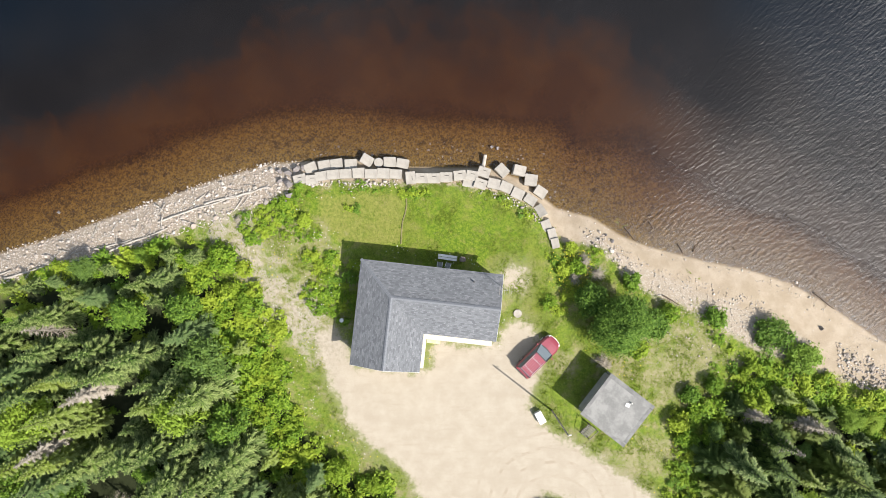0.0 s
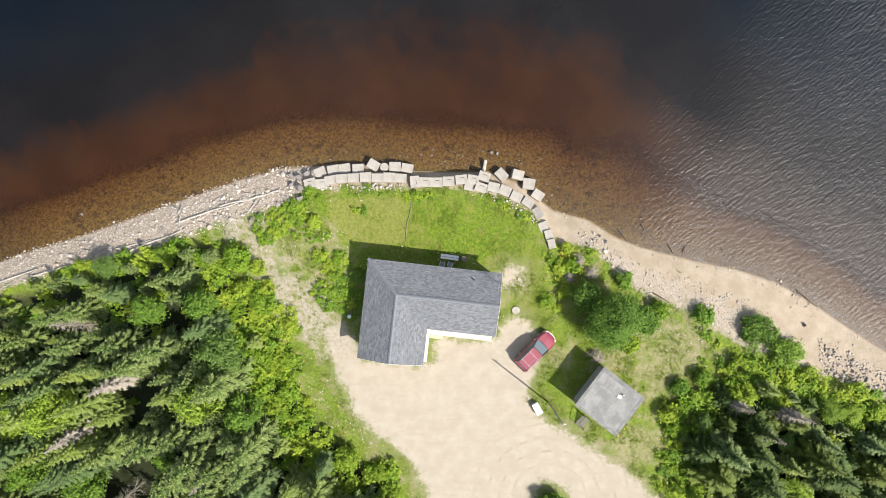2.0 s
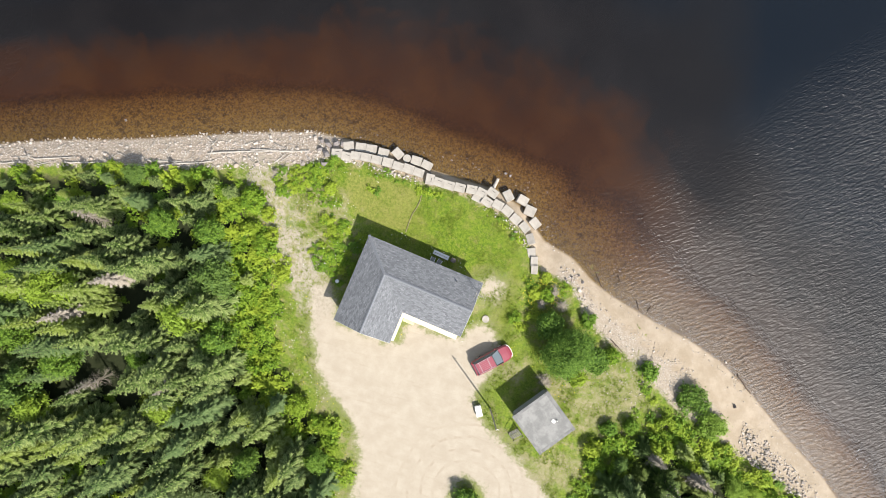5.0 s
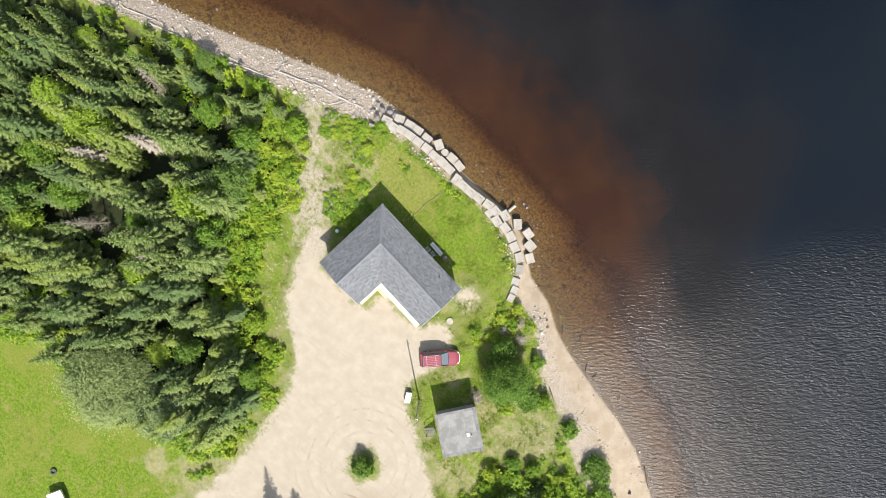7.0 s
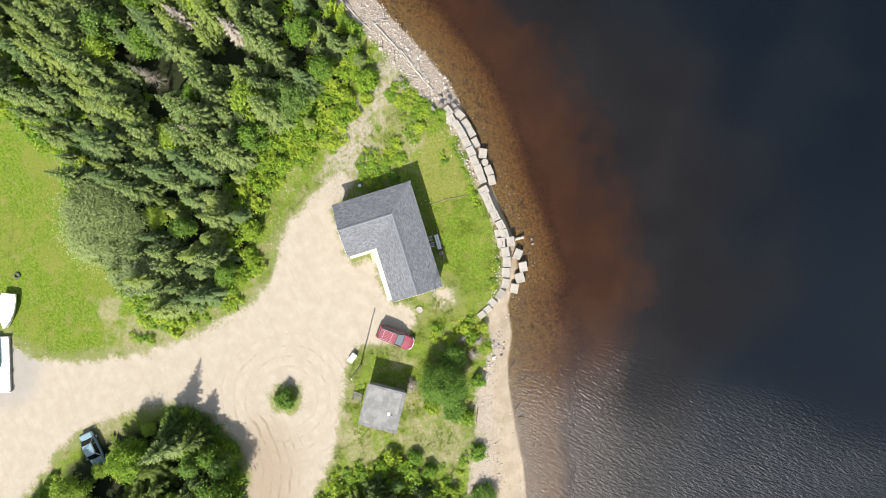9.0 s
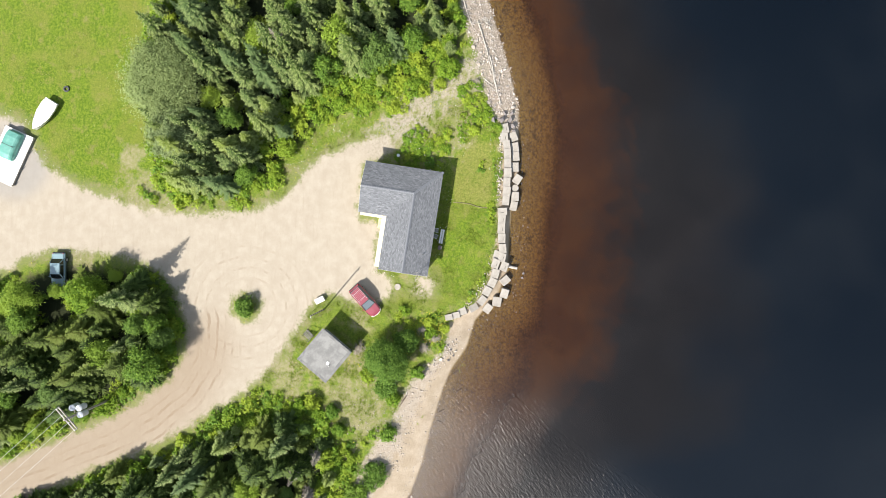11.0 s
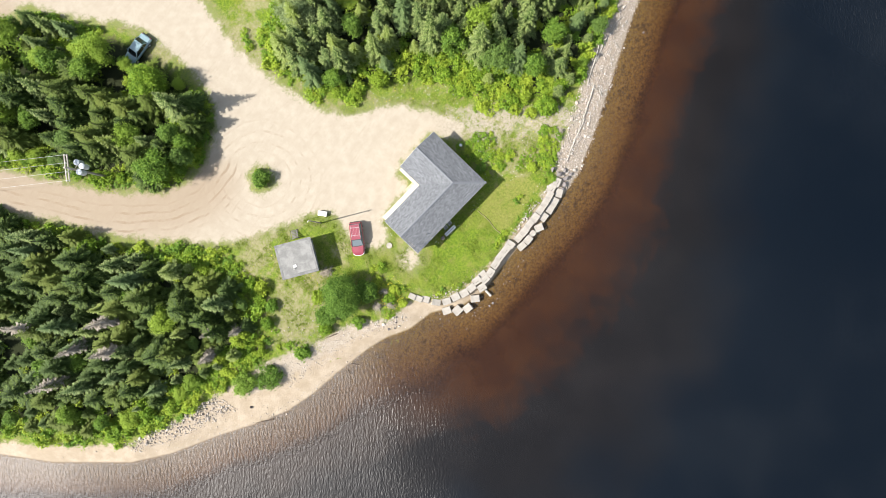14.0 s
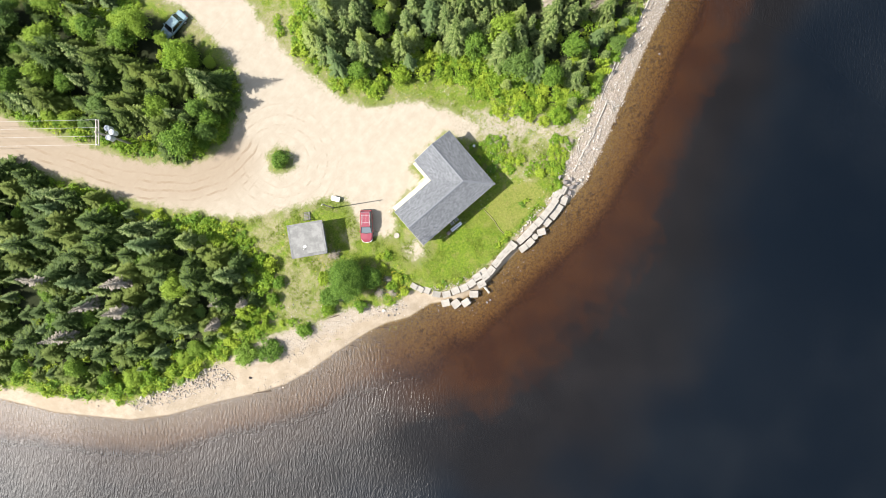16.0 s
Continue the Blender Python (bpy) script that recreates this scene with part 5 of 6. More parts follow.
def leafy_arrays(seed, H=7.0, R=2.0, low=0.28, clumps=55, per=34, leaf=0.2, flat=0.9):
    """A crown of leaf clumps over an uneven rounded shell."""
    r = np.random.RandomState(seed)
    c, half = H * (low + 1) / 2, H * (1 - low) / 2
    lobes = r.normal(size=(6, 3))
    lobes /= np.linalg.norm(lobes, axis=1)[:, None]
    vs = []
    for k in range(clumps):
        d = r.normal(size=3)
        d[2] = d[2] * 0.9 + 0.25
        d /= np.linalg.norm(d)
        bulge = 0.68 + 0.42 * max(0, (lobes @ d).max()) ** 3 + r.normal(0, 0.08)
        depth = 1 - 0.4 * r.rand() ** 2
        o = np.array([d[0] * R, d[1] * R, d[2] * half]) * bulge * depth + np.array([0, 0, c])
        cr = R * r.uniform(0.16, 0.42)
        e = r.normal(size=(per, 3)) * np.array([0.55, 0.55, 0.4]) * cr
        p = o + e
        nrm = r.normal(size=(per, 3)) * 0.6 + np.array([0, 0, flat]) + e / cr * 0.5 + d * 0.25
        nrm /= np.linalg.norm(nrm, axis=1)[:, None]
        t = np.cross(nrm, r.normal(size=(per, 3)))
        t /= np.linalg.norm(t, axis=1)[:, None]
        b = np.cross(nrm, t)
        w = leaf * r.uniform(0.6, 1.5, (per, 1))
        vs.append(np.stack([p - t * w * 0.9 - b * w * 0.55, p - t * w * 0.9 + b * w * 0.55, p + t * w * 1.1], 1).reshape(-1, 3))
    vs = np.concatenate(vs)
    return vs, np.arange(len(vs)).reshape(-1, 3), np.zeros(len(vs))


def trunk_bm(H, r, limbs=0, R=1.0, seed=0):
    q = random.Random(seed)
    bm = rod((0, 0, -0.2), (0, 0, H), r, r * 0.2, 7)
    for i in range(limbs):
        z = H * q.uniform(0.35, 0.8)
        a = q.uniform(0, 6.28)
        rod((0, 0, z), (math.cos(a) * R * 0.75, math.sin(a) * R * 0.75, z + R * 0.5), r * 0.4, r * 0.1, 5, bm)
    return bm


def dead_bm(H, seed):
    """A bare grey tree with drooping thin branches."""
    q = random.Random(seed)
    bm = rod((0, 0, -0.2), (0, 0, H), 0.11, 0.02, 7)
    for i in range(150):
        f = q.uniform(0.12, 0.97)
        a = q.uniform(0, 6.28)
        l = (1.25 * (1 - f) + 0.2) * q.uniform(0.6, 1.2)
        p = Vector((0, 0, H * f))
        e = p + Vector((math.cos(a) * l, math.sin(a) * l, -l * q.uniform(0.05, 0.5)))
        rod(p, e, 0.022, 0.006, 3, bm)
        for s in (-0.5, 0.5):
            h = p.lerp(e, 0.55)
            rod(h, h + Vector((math.cos(a + s) * l * 0.4, math.sin(a + s) * l * 0.4, -l * 0.15)), 0.013, 0.004, 3, bm)
    return bm


def tree_proto(kind, arr, trunk, mat, name, label, category):
    ob = thing(name, pose(0, 0, -60), label, category, "trees of the " + kind)
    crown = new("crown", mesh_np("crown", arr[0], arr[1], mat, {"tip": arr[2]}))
    crown.parent = ob
    part("trunk", trunk, M_BARK, ob)
    return ob


SPR = [spruce_arrays(1, 10.8, 1.65, 28, 10), spruce_arrays(2, 10.8, 1.45, 29, 9, 0.24), spruce_arrays(3, 10.8, 1.95, 27, 11, 0.36), spruce_arrays(4, 10.8, 1.6, 28, 10, 0.3)]
BRD = [leafy_arrays(11, 7.8, 2.0, 0.28, 62, 64, 0.14), leafy_arrays(12, 7.8, 1.7, 0.2, 56, 64, 0.14), leafy_arrays(13, 7.8, 2.3, 0.35, 70, 64, 0.145)]
DSP = [spruce_arrays(5, 9.6, 2.3, 21, 11, 0.26, 0.05), spruce_arrays(6, 9.6, 1.9, 22, 10, 0.3, 0.05), spruce_arrays(7, 9.6, 2.6, 20, 12, 0.2, 0.05)]
TREES = SPR + BRD + DSP
protos = []
for i, a in enumerate(SPR):
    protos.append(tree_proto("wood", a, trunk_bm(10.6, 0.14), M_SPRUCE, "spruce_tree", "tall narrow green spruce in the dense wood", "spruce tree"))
for i, a in enumerate(BRD):
    protos.append(tree_proto("wood", a, trunk_bm(6.0, 0.12, 6, 1.6, i), M_LEAF, "birch_tree", "leafy bright green broadleaf tree in the wood", "broadleaf tree"))
for i, a in enumerate(DSP):
    protos.append(tree_proto("wood", a, trunk_bm(9.3, 0.15), M_DARKSPRUCE, "spruce_tree", "broad dark green fir in the shady wood", "spruce tree"))

# spots in the three woods, kept apart from one another
rt = np.random.RandomState(21)


def spots(poly, gap, box_, n):
    q = np.column_stack([rt.uniform(box_[0], box_[1], n), rt.uniform(box_[2], box_[3], n)])
    q = q[inside(q, poly)]
    keep = []
    cell = {}
    for p in q:
        c = (int(p[0] // gap), int(p[1] // gap))
        if all(math.hypot(p[0] - o[0], p[1] - o[1]) > gap for i in (-1, 0, 1) for j in (-1, 0, 1) for o in cell.get((c[0] + i, c[1] + j), ())):
            cell.setdefault(c, []).append(p)
            keep.append(p)
    return np.array(keep)


# light green broadleaf trees that stand out of the spruces
BRIGHT = [(-29.5, -5.7), (-24.2, -5.3), (-21.9, -9.7), (-19.9, -15.7), (-13.7, -27.6), (-23.4, -24.4), (-40.9, -21.6), (-36.4, -28.0), (9.8, -52.4), (12.6, -52.4), (14.6, -56.2), (17.6, -36.4)]
INNER = [(p[0], p[1]) for p in ISLAND]
woods = []
for poly, bx, gap, mix, hs in ((WOOD_WEST, (-72, -3, -48, 3), 1.98, 0.93, 0.92), (INNER, (2, 44, -76, -33), 1.9, 0.76, 0.74), (WOOD_EAST, (22, 80, -70, -12), 1.9, 0.86, 0.66)):
    q = spots(poly, gap, bx, 26000)
    d = signed(q, poly)
    S = survey(q)
    for p, e, z, b in zip(q, d, S["z"], S["bank"]):
        if (poly is INNER and e < 1.3) or math.hypot(p[0] - 2, p[1] + 10) > 66:
            continue
        if math.hypot(p[0] + 18.1, p[1] + 36.5) < 4.2 or math.hypot(p[0] + 31.6, p[1] + 23.4) < 2.9 or (poly is INNER and p[0] < 8.6 and p[1] < -43.5) or any(math.hypot(p[0] - o[0], p[1] - o[1]) < 1.9 for o in BRIGHT) or (poly is INNER and seg_dist(np.array([p]), [(23.2, -42.9), (21.6, -39.4)], False)[0] < 2.6):
            continue
        if lumps(np.array([p]), 0.5, 33)[0] > 0.36 and e > 3:
            continue
        fringe = poly is WOOD_WEST and p[0] > -25 and p[1] > -24 and e < 3.6
        if fringe and rt.rand() < 0.84:
            continue
        edge = smooth(np.array([e]), 0.2, 4.5)[0]
        near_water = smooth(np.array([b]), 1.5, 10)[0]
        low_edge = 0.55 if poly is WOOD_WEST and p[1] > -25 else 0.85
        k = hs * (low_edge + (1 - low_edge) * edge) * (0.62 + 0.38 * near_water) * rt.choice((rt.uniform(0.4, 0.75), rt.uniform(0.75, 1.05), rt.uniform(0.95, 1.3))) * (0.75 if fringe else 1.0)
        if poly is INNER and p[0] < 15 and p[1] < -43:
            k *= 0.72
        spruce = rt.rand() < mix * ((0.9 + 0.1 * edge) if poly is WOOD_WEST else (0.85 + 0.15 * edge) if poly is WOOD_EAST else (0.6 + 0.4 * edge))
        woods.append((p[0], p[1], z, k, spruce, 4 + rt.randint(3) if not spruce else rt.randint(4) if poly is WOOD_WEST or rt.rand() < 0.22 else 7 + rt.randint(3), rt.uniform(0, 360)))

# those nearest the yard are single trees, the rest stand as one far wood
woods.append((9.6, -39.4, 0.0, 1.03, True, 2, 30.0))
woods += [(x, y, 0.0, 0.72 + 0.06 * (i % 4), False, 4 + i % 3, 77.0 * i) for i, (x, y) in enumerate(BRIGHT)]
order = sorted(woods, key=lambda w: math.hypot(w[0] + 2, w[1] + 16))
single, rest = order[:290], order[290:]
used = set()


def tree_pose(w):
    x, y, z, k, spruce, kind, a = w
    wide = k ** 0.6 * (1.12 if kind >= 7 else 0.9 if spruce else 0.92)
    return pose(x, y, z - 0.05, rt.normal(0, 1.5), rt.normal(0, 1.5), a) @ Matrix.Diagonal((wide, wide, k, 1))


for w in single:
    m = tree_pose(w)
    if w[5] in used:
        copy_thing(protos[w[5]], m @ Matrix.Diagonal((*[1 / k for k in protos[w[5]].scale], 1)))
    else:
        used.add(w[5])
        protos[w[5]].matrix_basis = m
for lo, hi, mat, nm, lab in ((0, 4, M_SPRUCE, "far_spruces", "dense stand of green spruces further off"), (4, 7, M_LEAF, "far_broadleaf_trees", "leafy green trees among the spruces further off"),
                             (7, 10, M_DARKSPRUCE, "far_firs", "dense stand of dark green firs further off")):
    sel = [w for w in rest if lo <= w[5] < hi]
    arrs = [TREES[w[5]] for w in sel]
    V, F, T = gather(arrs, [tree_pose(w) for w in sel])
    tone = np.concatenate([np.full(len(a[0]), rt.rand()) for a in arrs])
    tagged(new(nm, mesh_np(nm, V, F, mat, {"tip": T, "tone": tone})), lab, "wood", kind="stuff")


def lone_tree(name, label, category, x, y, H, R, low, clumps, per, leaf, mat, seed, group=""):
    z = survey([(x, y)])["z"][0]
    ob = thing(name, pose(x, y, z - 0.05, 0, 0, seed * 40), label, category, group)
    a = leafy_arrays(seed, H, R, low, clumps, per, leaf)
    c = new("crown", mesh_np("crown", a[0], a[1], mat, {"tip": a[2]}))
    c.parent = ob
    part("trunk", trunk_bm(H * 0.75, 0.05 + H * 0.016, 8, R, seed), M_BARK, ob)
    return ob


lone_tree("broadleaf_tree", "dense dark green tree beside the shed", "tree", 15.75, -6.75, 5.6, 2.35, 0.08, 230, 150, 0.085, M_DARKLEAF, 31)
lone_tree("broadleaf_tree", "dark green tree crowding its taller neighbour", "tree", 13.6, -4.3, 3.0, 1.3, 0.1, 80, 80, 0.11, M_DARKLEAF, 32)
lone_tree("bush", "leafy green bush above the beach", "bush", 19.7, -6.9, 2.4, 1.25, 0.05, 60, 70, 0.11, M_DARKLEAF, 33, "bushes above the beach")
lone_tree("bush", "rounded green bush on the sandy beach", "bush", 31.5, -7.8, 1.5, 1.6, 0.0, 60, 60, 0.11, M_DARKLEAF, 34, "bushes above the beach")
lone_tree("bush", "rounded green bush on the sandy beach", "bush", 34.3, -10.1, 1.6, 1.55, 0.0, 60, 60, 0.11, M_DARKLEAF, 35, "bushes above the beach")
lone_tree("bush", "low scrubby bush in beach grass", "bush", 25.9, -6.4, 1.1, 1.1, 0.0, 30, 40, 0.12, M_SHRUB, 36, "bushes above the beach")
lone_tree("willow_tree", "broad grey-green willow at the field's edge", "tree", -17.6, -36.2, 7.2, 4.3, 0.1, 330, 150, 0.10, M_WILLOW, 37)
lone_tree("willow_tree", "grey-green willow at the field's edge", "tree", -11.5, -35.2, 6.0, 2.8, 0.1, 170, 130, 0.10, M_WILLOW, 38)
lone_tree("round_tree", "bright green round-crowned tree behind the parked sedan", "tree", 9.0, -44.4, 6.2, 1.9, 0.15, 130, 110, 0.11, M_SHRUB, 39)
lone_tree("yard_bush", "small leafy bush on the yard's grass knoll", "bush", KNOLL[0], KNOLL[1], 1.8, 1.1, 0.0, 50, 80, 0.11, M_DARKLEAF, 40)
for i, (x, y, H, R) in enumerate([(12.0, 0.3, 0.9, 0.55), (12.6, -1.4, 1.2, 0.7), (11.3, -1.6, 0.9, 0.6), (17.8, -2.9, 1.3, 0.8), (21.3, -5.9, 1.5, 0.9), (18.6, -9.4, 1.2, 0.9), (22.3, -16.2, 1.6, 0.9), (23.4, -13.8, 1.4, 0.8), (-14.0, 3.0, 0.9, 0.7), (29.3, -11.6, 1.6, 1.1)]):
    lone_tree("bush", "yellow-green bush in the rough grass", "bush", x, y, H, R, 0.0, 30, 46, 0.12, M_SHRUB, 60 + i, "bushes in the rough grass")
# bushes along the edges of the woods
bush_kinds = [lone_tree("bush", "leafy bright green bush at the wood's edge", "bush", x, y, H, R, 0.0, n, 46, 0.13, M_SHRUB, 80 + i, "bushes at the wood's edge")
              for i, (x, y, H, R, n) in enumerate([(-19.0, -5.0, 1.7, 1.2, 38), (-16.6, -11.0, 1.3, 0.9, 28), (-21.8, -0.6, 2.1, 1.3, 44)])]
q = np.column_stack([rt.uniform(-46, 60, 9000), rt.uniform(-60, 4, 9000)])
wd = np.maximum(np.maximum(signed(q, WOOD_WEST), signed(q, WOOD_EAST)), signed(q, ISLAND) - 1.6)
S = survey(q)
q, zs = q[(wd > np.where((q[:, 0] < -3) & (q[:, 1] < -11), -0.6, -2.6)) & (wd < 0.8) & (S["gravel"] < -1.4) & (S["bank"] > 3.0)], S["z"][(wd > np.where((q[:, 0] < -3) & (q[:, 1] < -11), -0.6, -2.6)) & (wd < 0.8) & (S["gravel"] < -1.4) & (S["bank"] > 3.0)]
placed = []
for p, z in zip(q, zs):
    if len(placed) < 80 and all(math.hypot(p[0] - o[0], p[1] - o[1]) > 1.9 for o in placed) and not (p[0] > 1 and p[0] < 9.5 and -56 < p[1] < -38) and not (-24 < p[0] < -9 and p[1] > -19 and rt.rand() < 0.75) and not (p[0] > 22 and rt.rand() < 0.65) and not (-16 < p[0] < -2 and -37 < p[1] < -13 and rt.rand() < 0.7):
        placed.append(p)
        k = rt.uniform(0.5, 1.05)
        copy_thing(bush_kinds[rt.randint(3)], pose(p[0], p[1], z - 0.05, 0, 0, rt.uniform(0, 360)) @ Matrix.Diagonal((k, k, k, 1)))
BARE = mesh_np("dry_crown", *spruce_arrays(9, 9.0, 1.25, 20, 8, 0.3, 0.2)[:2], M_DEADWOOD)
for i, (x, y, H) in enumerate([(-31.6, -23.8, 8), (28.5, -15.2, 4.5), (37.6, -29.8, 8.5), (41.0, -26.8, 8.5), (45.3, -36.5, 9), (48.2, -29.7, 8), (30.2, -17.6, 6), (33.5, -16.3, 5.5), (-36.5, -7.5, 6),
                               (-23, -21, 8), (-32.2, -12.2, 8.5), (-36.4, -17.6, 8.5), (43.0, -31.0, 7)]):
    ob = thing("dead_tree", pose(x, y, 0, 2 * i % 9, 3, 70 * i), "bare grey dead spruce among the live trees", "dead tree", "dead trees in the woods")
    part("bare_crown", dead_bm(H * 1.15, i), M_DEADWOOD, ob)
    if i not in (0, 8):
        twigs = new("dry_crown", BARE)
        twigs.parent = ob
        twigs.matrix_basis = Matrix.Diagonal((H / 10, H / 10, H / 7.8, 1))

for i, (x, y, k) in enumerate([(14.9, -10.5, 0.55), (15.4, -10.9, 0.4), (13.2, -0.9, 0.6), (12.2, -2.4, 0.55), (14.4, -2.0, 0.6), (-20.4, 3.2, 0.35), (18.9, -5.6, 0.4)]):
    ob = thing("dead_brush", pose(x, y, survey([(x, y)])["z"][0], 0, 0, 50 * i) @ Matrix.Diagonal((k * 1.5, k * 1.5, k * 0.5, 1)), "bare grey brush tangled in the weeds", "brush", "dead brush")
    part("twig_tangle", dead_bm(4.0, 30 + i), M_DEADWOOD, ob)

# ================= undergrowth, grass and flowers =================
SHRUB = [leafy_arrays(50 + i, 0.75, 0.75, 0.0, 14, 16, 0.10, 1.5) for i in range(4)]
q = np.column_stack([rt.uniform(-48, 66, 90000), rt.uniform(-64, 8, 90000)])
S = survey(q)
hu, hv = house_uv(q)
off_house = ~((hu > -0.3) & (hv > -0.3) & (((hv < 7.6) & (hu < 13.6)) | ((hu < 7.0) & (hv < 10.3))))
sx, sy = q[:, 0] - 15.65, q[:, 1] + 14.55
off_shed = np.hypot(sx, sy) > 3.7
wd = np.maximum(np.maximum(signed(q, WOOD_WEST), signed(q, WOOD_EAST)), signed(q, ISLAND) - 1.6)
lawn = np.maximum(signed(q, LAWN), signed(q, FIELD))
track = seg_dist(q, TRACK, False)
patchy = lumps(q, 0.55, 9) + 0.6 * lumps(q, 1.4, 4)
mat_weeds = (lawn > -0.3) & (q[:, 1] > -6) & (((S["bank"] < 1.1) & (patchy > -0.25)) | ((q[:, 0] < -8) & (patchy > 0.4)))
clear = ~((q[:, 0] > 1) & (q[:, 0] < 9) & (q[:, 1] < -40) & (q[:, 1] > -56)) & (S["gravel"] < -0.9) & (S["bank"] > 0.2) & off_house & off_shed & ((lawn < -0.3) | mat_weeds) & (track > 1.3 + 1.3 * lumps(q, 1.1, 14))
clear &= np.hypot(q[:, 0] - 2, q[:, 1] + 10) < 66
yardside = (q[:, 0] > -27) & (q[:, 0] < -3) & (q[:, 1] > -26)
thick = smooth(wd, -4.5, -0.5) * np.where(wd < np.where(yardside, 4.0, 0.8), 1.0, 0.4) * np.where(wd < 4.5, 1.0, np.where(rt.rand(len(q)) < 0.1, 1.0, 0.0)) * np.where(yardside, np.where((patchy > -0.1) | (wd > 0.3), 1.0, 0.15), 1.0) * np.where(yardside & (q[:, 1] < -11) & (wd < -0.9), 0.12, 1.0) * np.where((q[:, 0] > 20) & (wd > -2), 0.5, 1.0) * np.where((q[:, 0] > -16) & (q[:, 0] < -2) & (q[:, 1] > -37) & (q[:, 1] < -13), 0.45, 1.0)
clumped = yardside & (q[:, 0] < -9.5) & (q[:, 1] < 4.5) & (patchy > np.where((q[:, 0] > -16.5) & (q[:, 1] > -8), -0.2, 0.0))
bankside = np.exp(-((q[:, 0] - 11.8) ** 2 + (q[:, 1] + 0.8) ** 2) / 7.0)
beside = np.exp(-((q[:, 0] + 10.4) ** 2 + (q[:, 1] + 3.2) ** 2) / 5.0)
dens = np.clip(0.9 * thick + 0.6 * bankside + 0.7 * beside + 0.7 * (patchy > 0.3) * (wd < 0.5) + 0.75 * clumped + 0.7 * mat_weeds, 0, 1)
ok = clear & (rt.rand(len(q)) < dens * 0.2 * np.where((S["bank"] < 4) & (q[:, 0] < -22), 0.45, 1.0))
pts, zz, wds, low_mat = q[ok], S["z"][ok], wd[ok], mat_weeds[ok]
mats = []
for p, z, e, flat in zip(pts, zz, wds, low_mat):
    k = rt.uniform(0.45, 1.3) * (0.6 if flat else 1.15 if e > -2.5 else 0.85)
    mats.append(pose(p[0], p[1], z - 0.1, 0, 0, rt.uniform(0, 360)) @ Matrix.Diagonal((k, k, k * (rt.uniform(0.7, 1.5) if e > -2.5 else rt.uniform(0.6, 1.15)), 1)))
arrs = [SHRUB[rt.randint(4)] for p in pts]
V, F, T = gather(arrs, mats)
tone = np.concatenate([np.full(len(a[0]), rt.rand()) for a in arrs])
tagged(new("undergrowth", mesh_np("undergrowth", V, F, M_SHRUB, {"tone": tone})), "bright leafy shrubs and tall weeds round the clearing", "undergrowth", kind="stuff")


def tuft_arrays(seed, n=9, h=0.13):
    r = np.random.RandomState(seed)
    vs, fs = [], []
    for i in range(n):
        a, b = r.uniform(0, 6.28), r.uniform(0, 6.28)
        p = np.array([math.cos(b), math.sin(b), 0]) * r.uniform(0, 0.16)
        w = np.array([-math.sin(a), math.cos(a), 0]) * 0.024
        e = p + np.array([math.cos(a) * r.uniform(0.08, 0.25), math.sin(a) * r.uniform(0.08, 0.25), h * r.uniform(0.6, 1.2)])
        k = len(vs)
        vs.extend((p - w, p + w, e))
        fs.append((k, k + 1, k + 2))
    return np.array(vs), np.array(fs), np.zeros(len(vs))


TUFT = [tuft_arrays(i) for i in range(5)]
grassy = (S["gravel"] < 0.1) & (S["bank"] > np.where((q[:, 0] > 16) & (q[:, 0] < 35), -0.5 - 3.2 * (patchy > 0.22), -0.5)) & off_house & (wd < 0.5) & (np.hypot(sx, sy) > 2.6) & (q[:, 0] > -26) & (q[:, 0] < 45) & (q[:, 1] > -58)
ok = grassy & (rt.rand(len(q)) < np.where(lawn > -0.5, np.where(patchy > 0.12, 0.5, 0.12), 0.4))
pts, zz = q[ok], S["z"][ok]
mats = [pose(p[0], p[1], z - 0.02, 0, 0, rt.uniform(0, 360)) @ Matrix.Diagonal((k, k, k * (0.35 if l > 0 else 0.4), 1)) for p, z, l, k in zip(pts, zz, lawn[ok], rt.uniform(0.6, 1.6, len(pts)))]
V, F, T = gather([TUFT[rt.randint(5)] for p in pts], mats)
tone = np.repeat(rt.rand(len(pts)), len(TUFT[0][0]))
tagged(new("grass", mesh_np("grass", V, F, M_GRASS, {"tone": tone})), "uneven green grass tufts with dry yellow blades", "grass", kind="stuff")

# finer turf round the cottage and the shed
g = np.column_stack([rt.uniform(-24, 27, 62000), rt.uniform(-23, 7.5, 62000)])
G = survey(g)
gu, gv = house_uv(g)
free = ~((gu > -0.2) & (gv > -0.2) & (((gv < 7.2) & (gu < 13.4)) | ((gu < 6.9) & (gv < 10.0)))) & (np.hypot(g[:, 0] - 15.65, g[:, 1] + 14.55) > 2.5)
g_wood = np.maximum(signed(g, WOOD_WEST), signed(g, WOOD_EAST))
g_mown = signed(g, [(-12.8, 5.7), (-4.2, 5.9), (-4.5, 0.9), (-10.6, 0.4), (-12.6, 2.6)])
g_patch = lumps(g, 0.8, 17) + 0.7 * lumps(g, 2.1, 18)
chance = np.where(g_mown > 0, 0.25, 0.75) * smooth(g_patch, -0.45, 0.25) * smooth(-G["gravel"], -0.1, 0.7) * np.where(seg_dist(g, TRACK, False) < 1.5, 0.15, 1.0)
sel = np.where(free & (G["bank"] > -0.1) & (g_wood < 0.4) & (rt.rand(len(g)) < chance))[0]
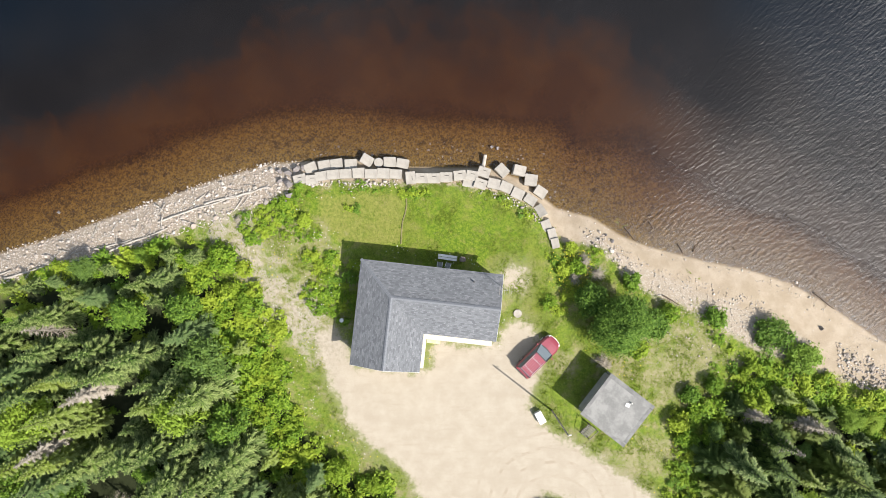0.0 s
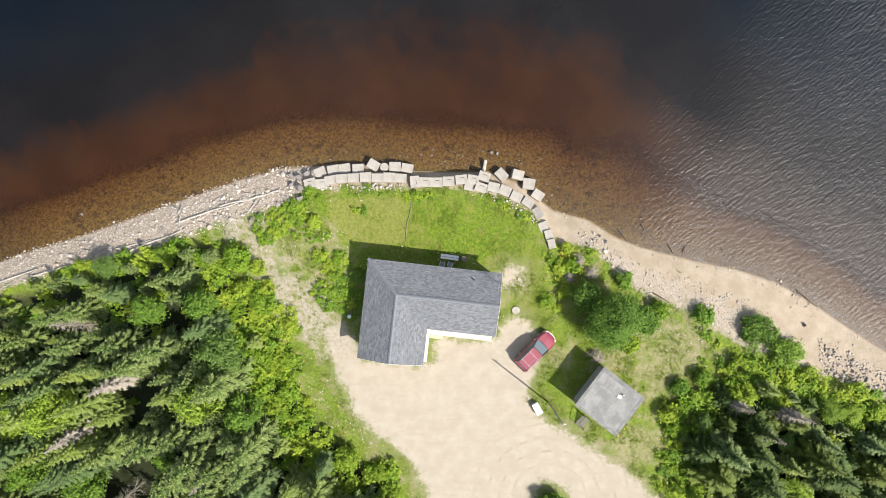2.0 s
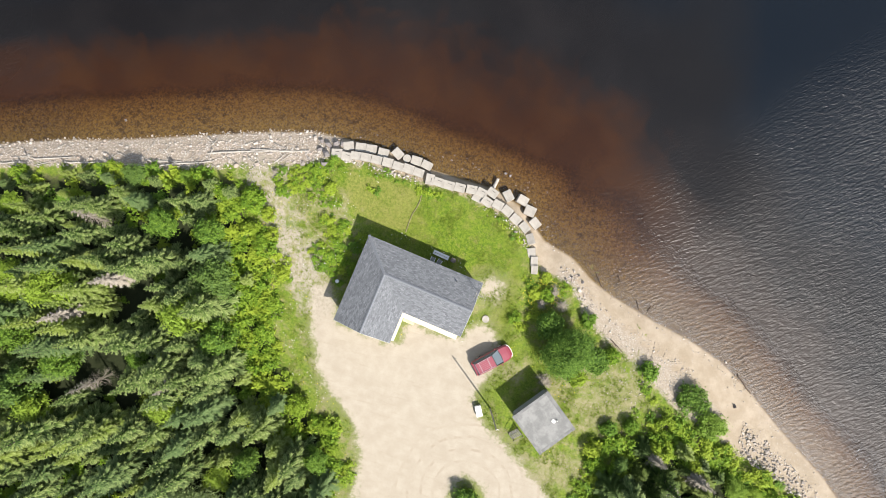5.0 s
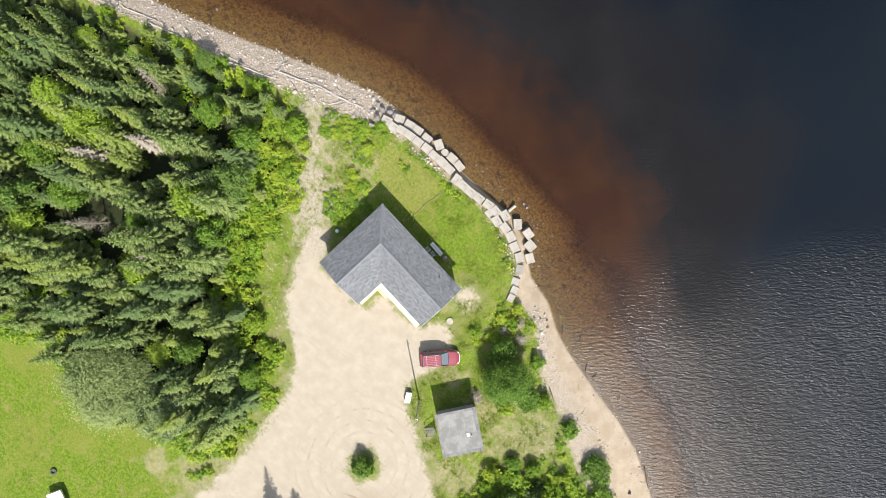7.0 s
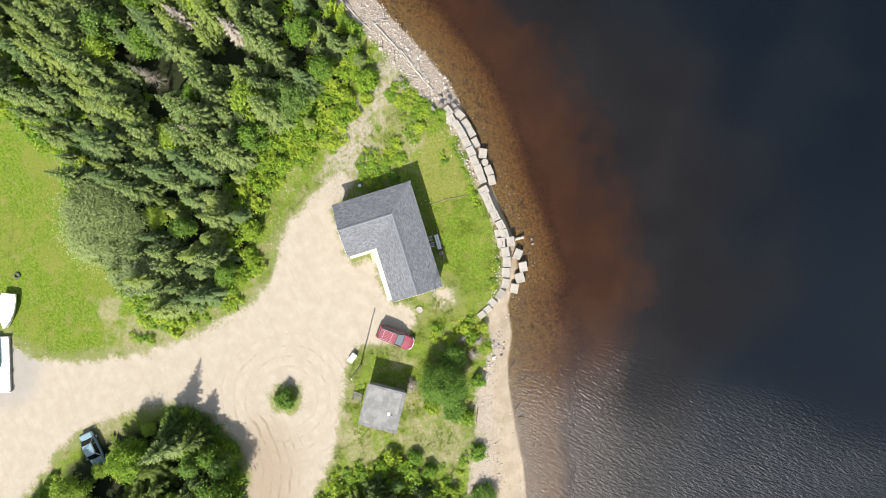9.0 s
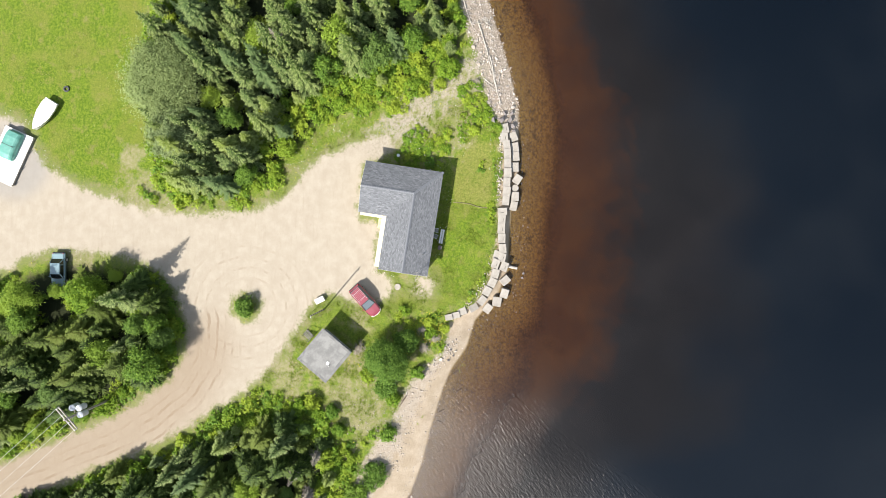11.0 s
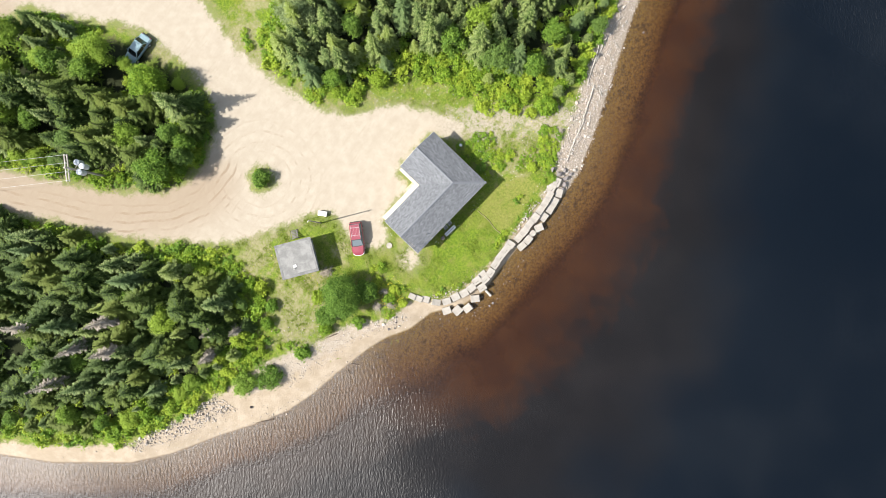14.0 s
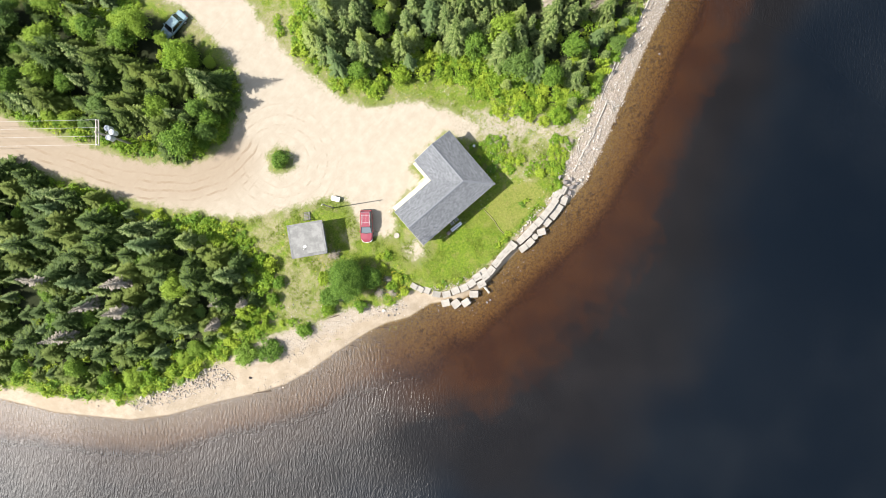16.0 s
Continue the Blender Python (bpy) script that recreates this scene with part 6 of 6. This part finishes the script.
tall = np.where(g_mown[sel] > 0, 0.3, np.where(g_patch[sel] > 0.25, 0.9, 0.5))
mats = [pose(g[i, 0], g[i, 1], G["z"][i] - 0.02, 0, 0, rt.uniform(0, 360)) @ Matrix.Diagonal((k, k, k * h, 1)) for i, h, k in zip(sel, tall, rt.uniform(0.5, 1.3, len(sel)))]
V, F, T = gather([TUFT[rt.randint(5)] for i in sel], mats)
tone = np.repeat((0.35 + 0.35 * g_patch[sel] + rt.uniform(0, 0.35, len(sel))).clip(0, 0.99), len(TUFT[0][0]))
tagged(new("turf", mesh_np("turf", V, F, M_GRASS, {"tone": tone})), "clumpy green turf of uneven height round the cottage", "grass", kind="stuff")

# flowers in the weeds: small upward discs of petals
disc = np.array([(0, 0, 0.02)] + [(math.cos(i * 1.257) * 0.05, math.sin(i * 1.257) * 0.05, 0) for i in range(5)])
disc_f = np.array([(0, i + 1, (i + 1) % 5 + 1) for i in range(5)])
for nm, mat, lab, n, where in (("white_flowers", M_FLOWER_W, "small white wild flowers dotted through the weeds", 380, (lawn < 1.0) & (q[:, 0] < 9) & (lumps(q, 0.6, 2) > 0.05)),
                               ("yellow_flowers", M_FLOWER_Y, "yellow wild flowers in the rough grass", 230, (lawn < 0.3) & (lumps(q, 0.5, 6) > 0.12) & (q[:, 0] > -20) & (q[:, 0] < 30)),
                               ("yellow_flowers", M_FLOWER_Y, "thick stand of yellow wild flowers behind the block wall", 150, np.hypot(q[:, 0] - 11.9, q[:, 1] + 1.6) < 2.4)):
    sel = np.where(grassy & where & (S["bank"] > 0.3) & (wd < -0.3))[0]
    sel = rt.choice(sel, min(n, len(sel)), False)
    mats = [pose(q[i, 0], q[i, 1], S["z"][i] + rt.uniform(0.3, 0.6), rt.uniform(-15, 15), rt.uniform(-15, 15), 0) @ Matrix.Diagonal((k, k, k, 1)) for i, k in zip(sel, rt.uniform(0.6, 1.3, len(sel)))]
    V, F, T = gather([(disc, disc_f, np.zeros(6))] * len(sel), mats)
    tagged(new(nm, mesh_np(nm, V, F, mat)), lab, "flowers", kind="stuff")
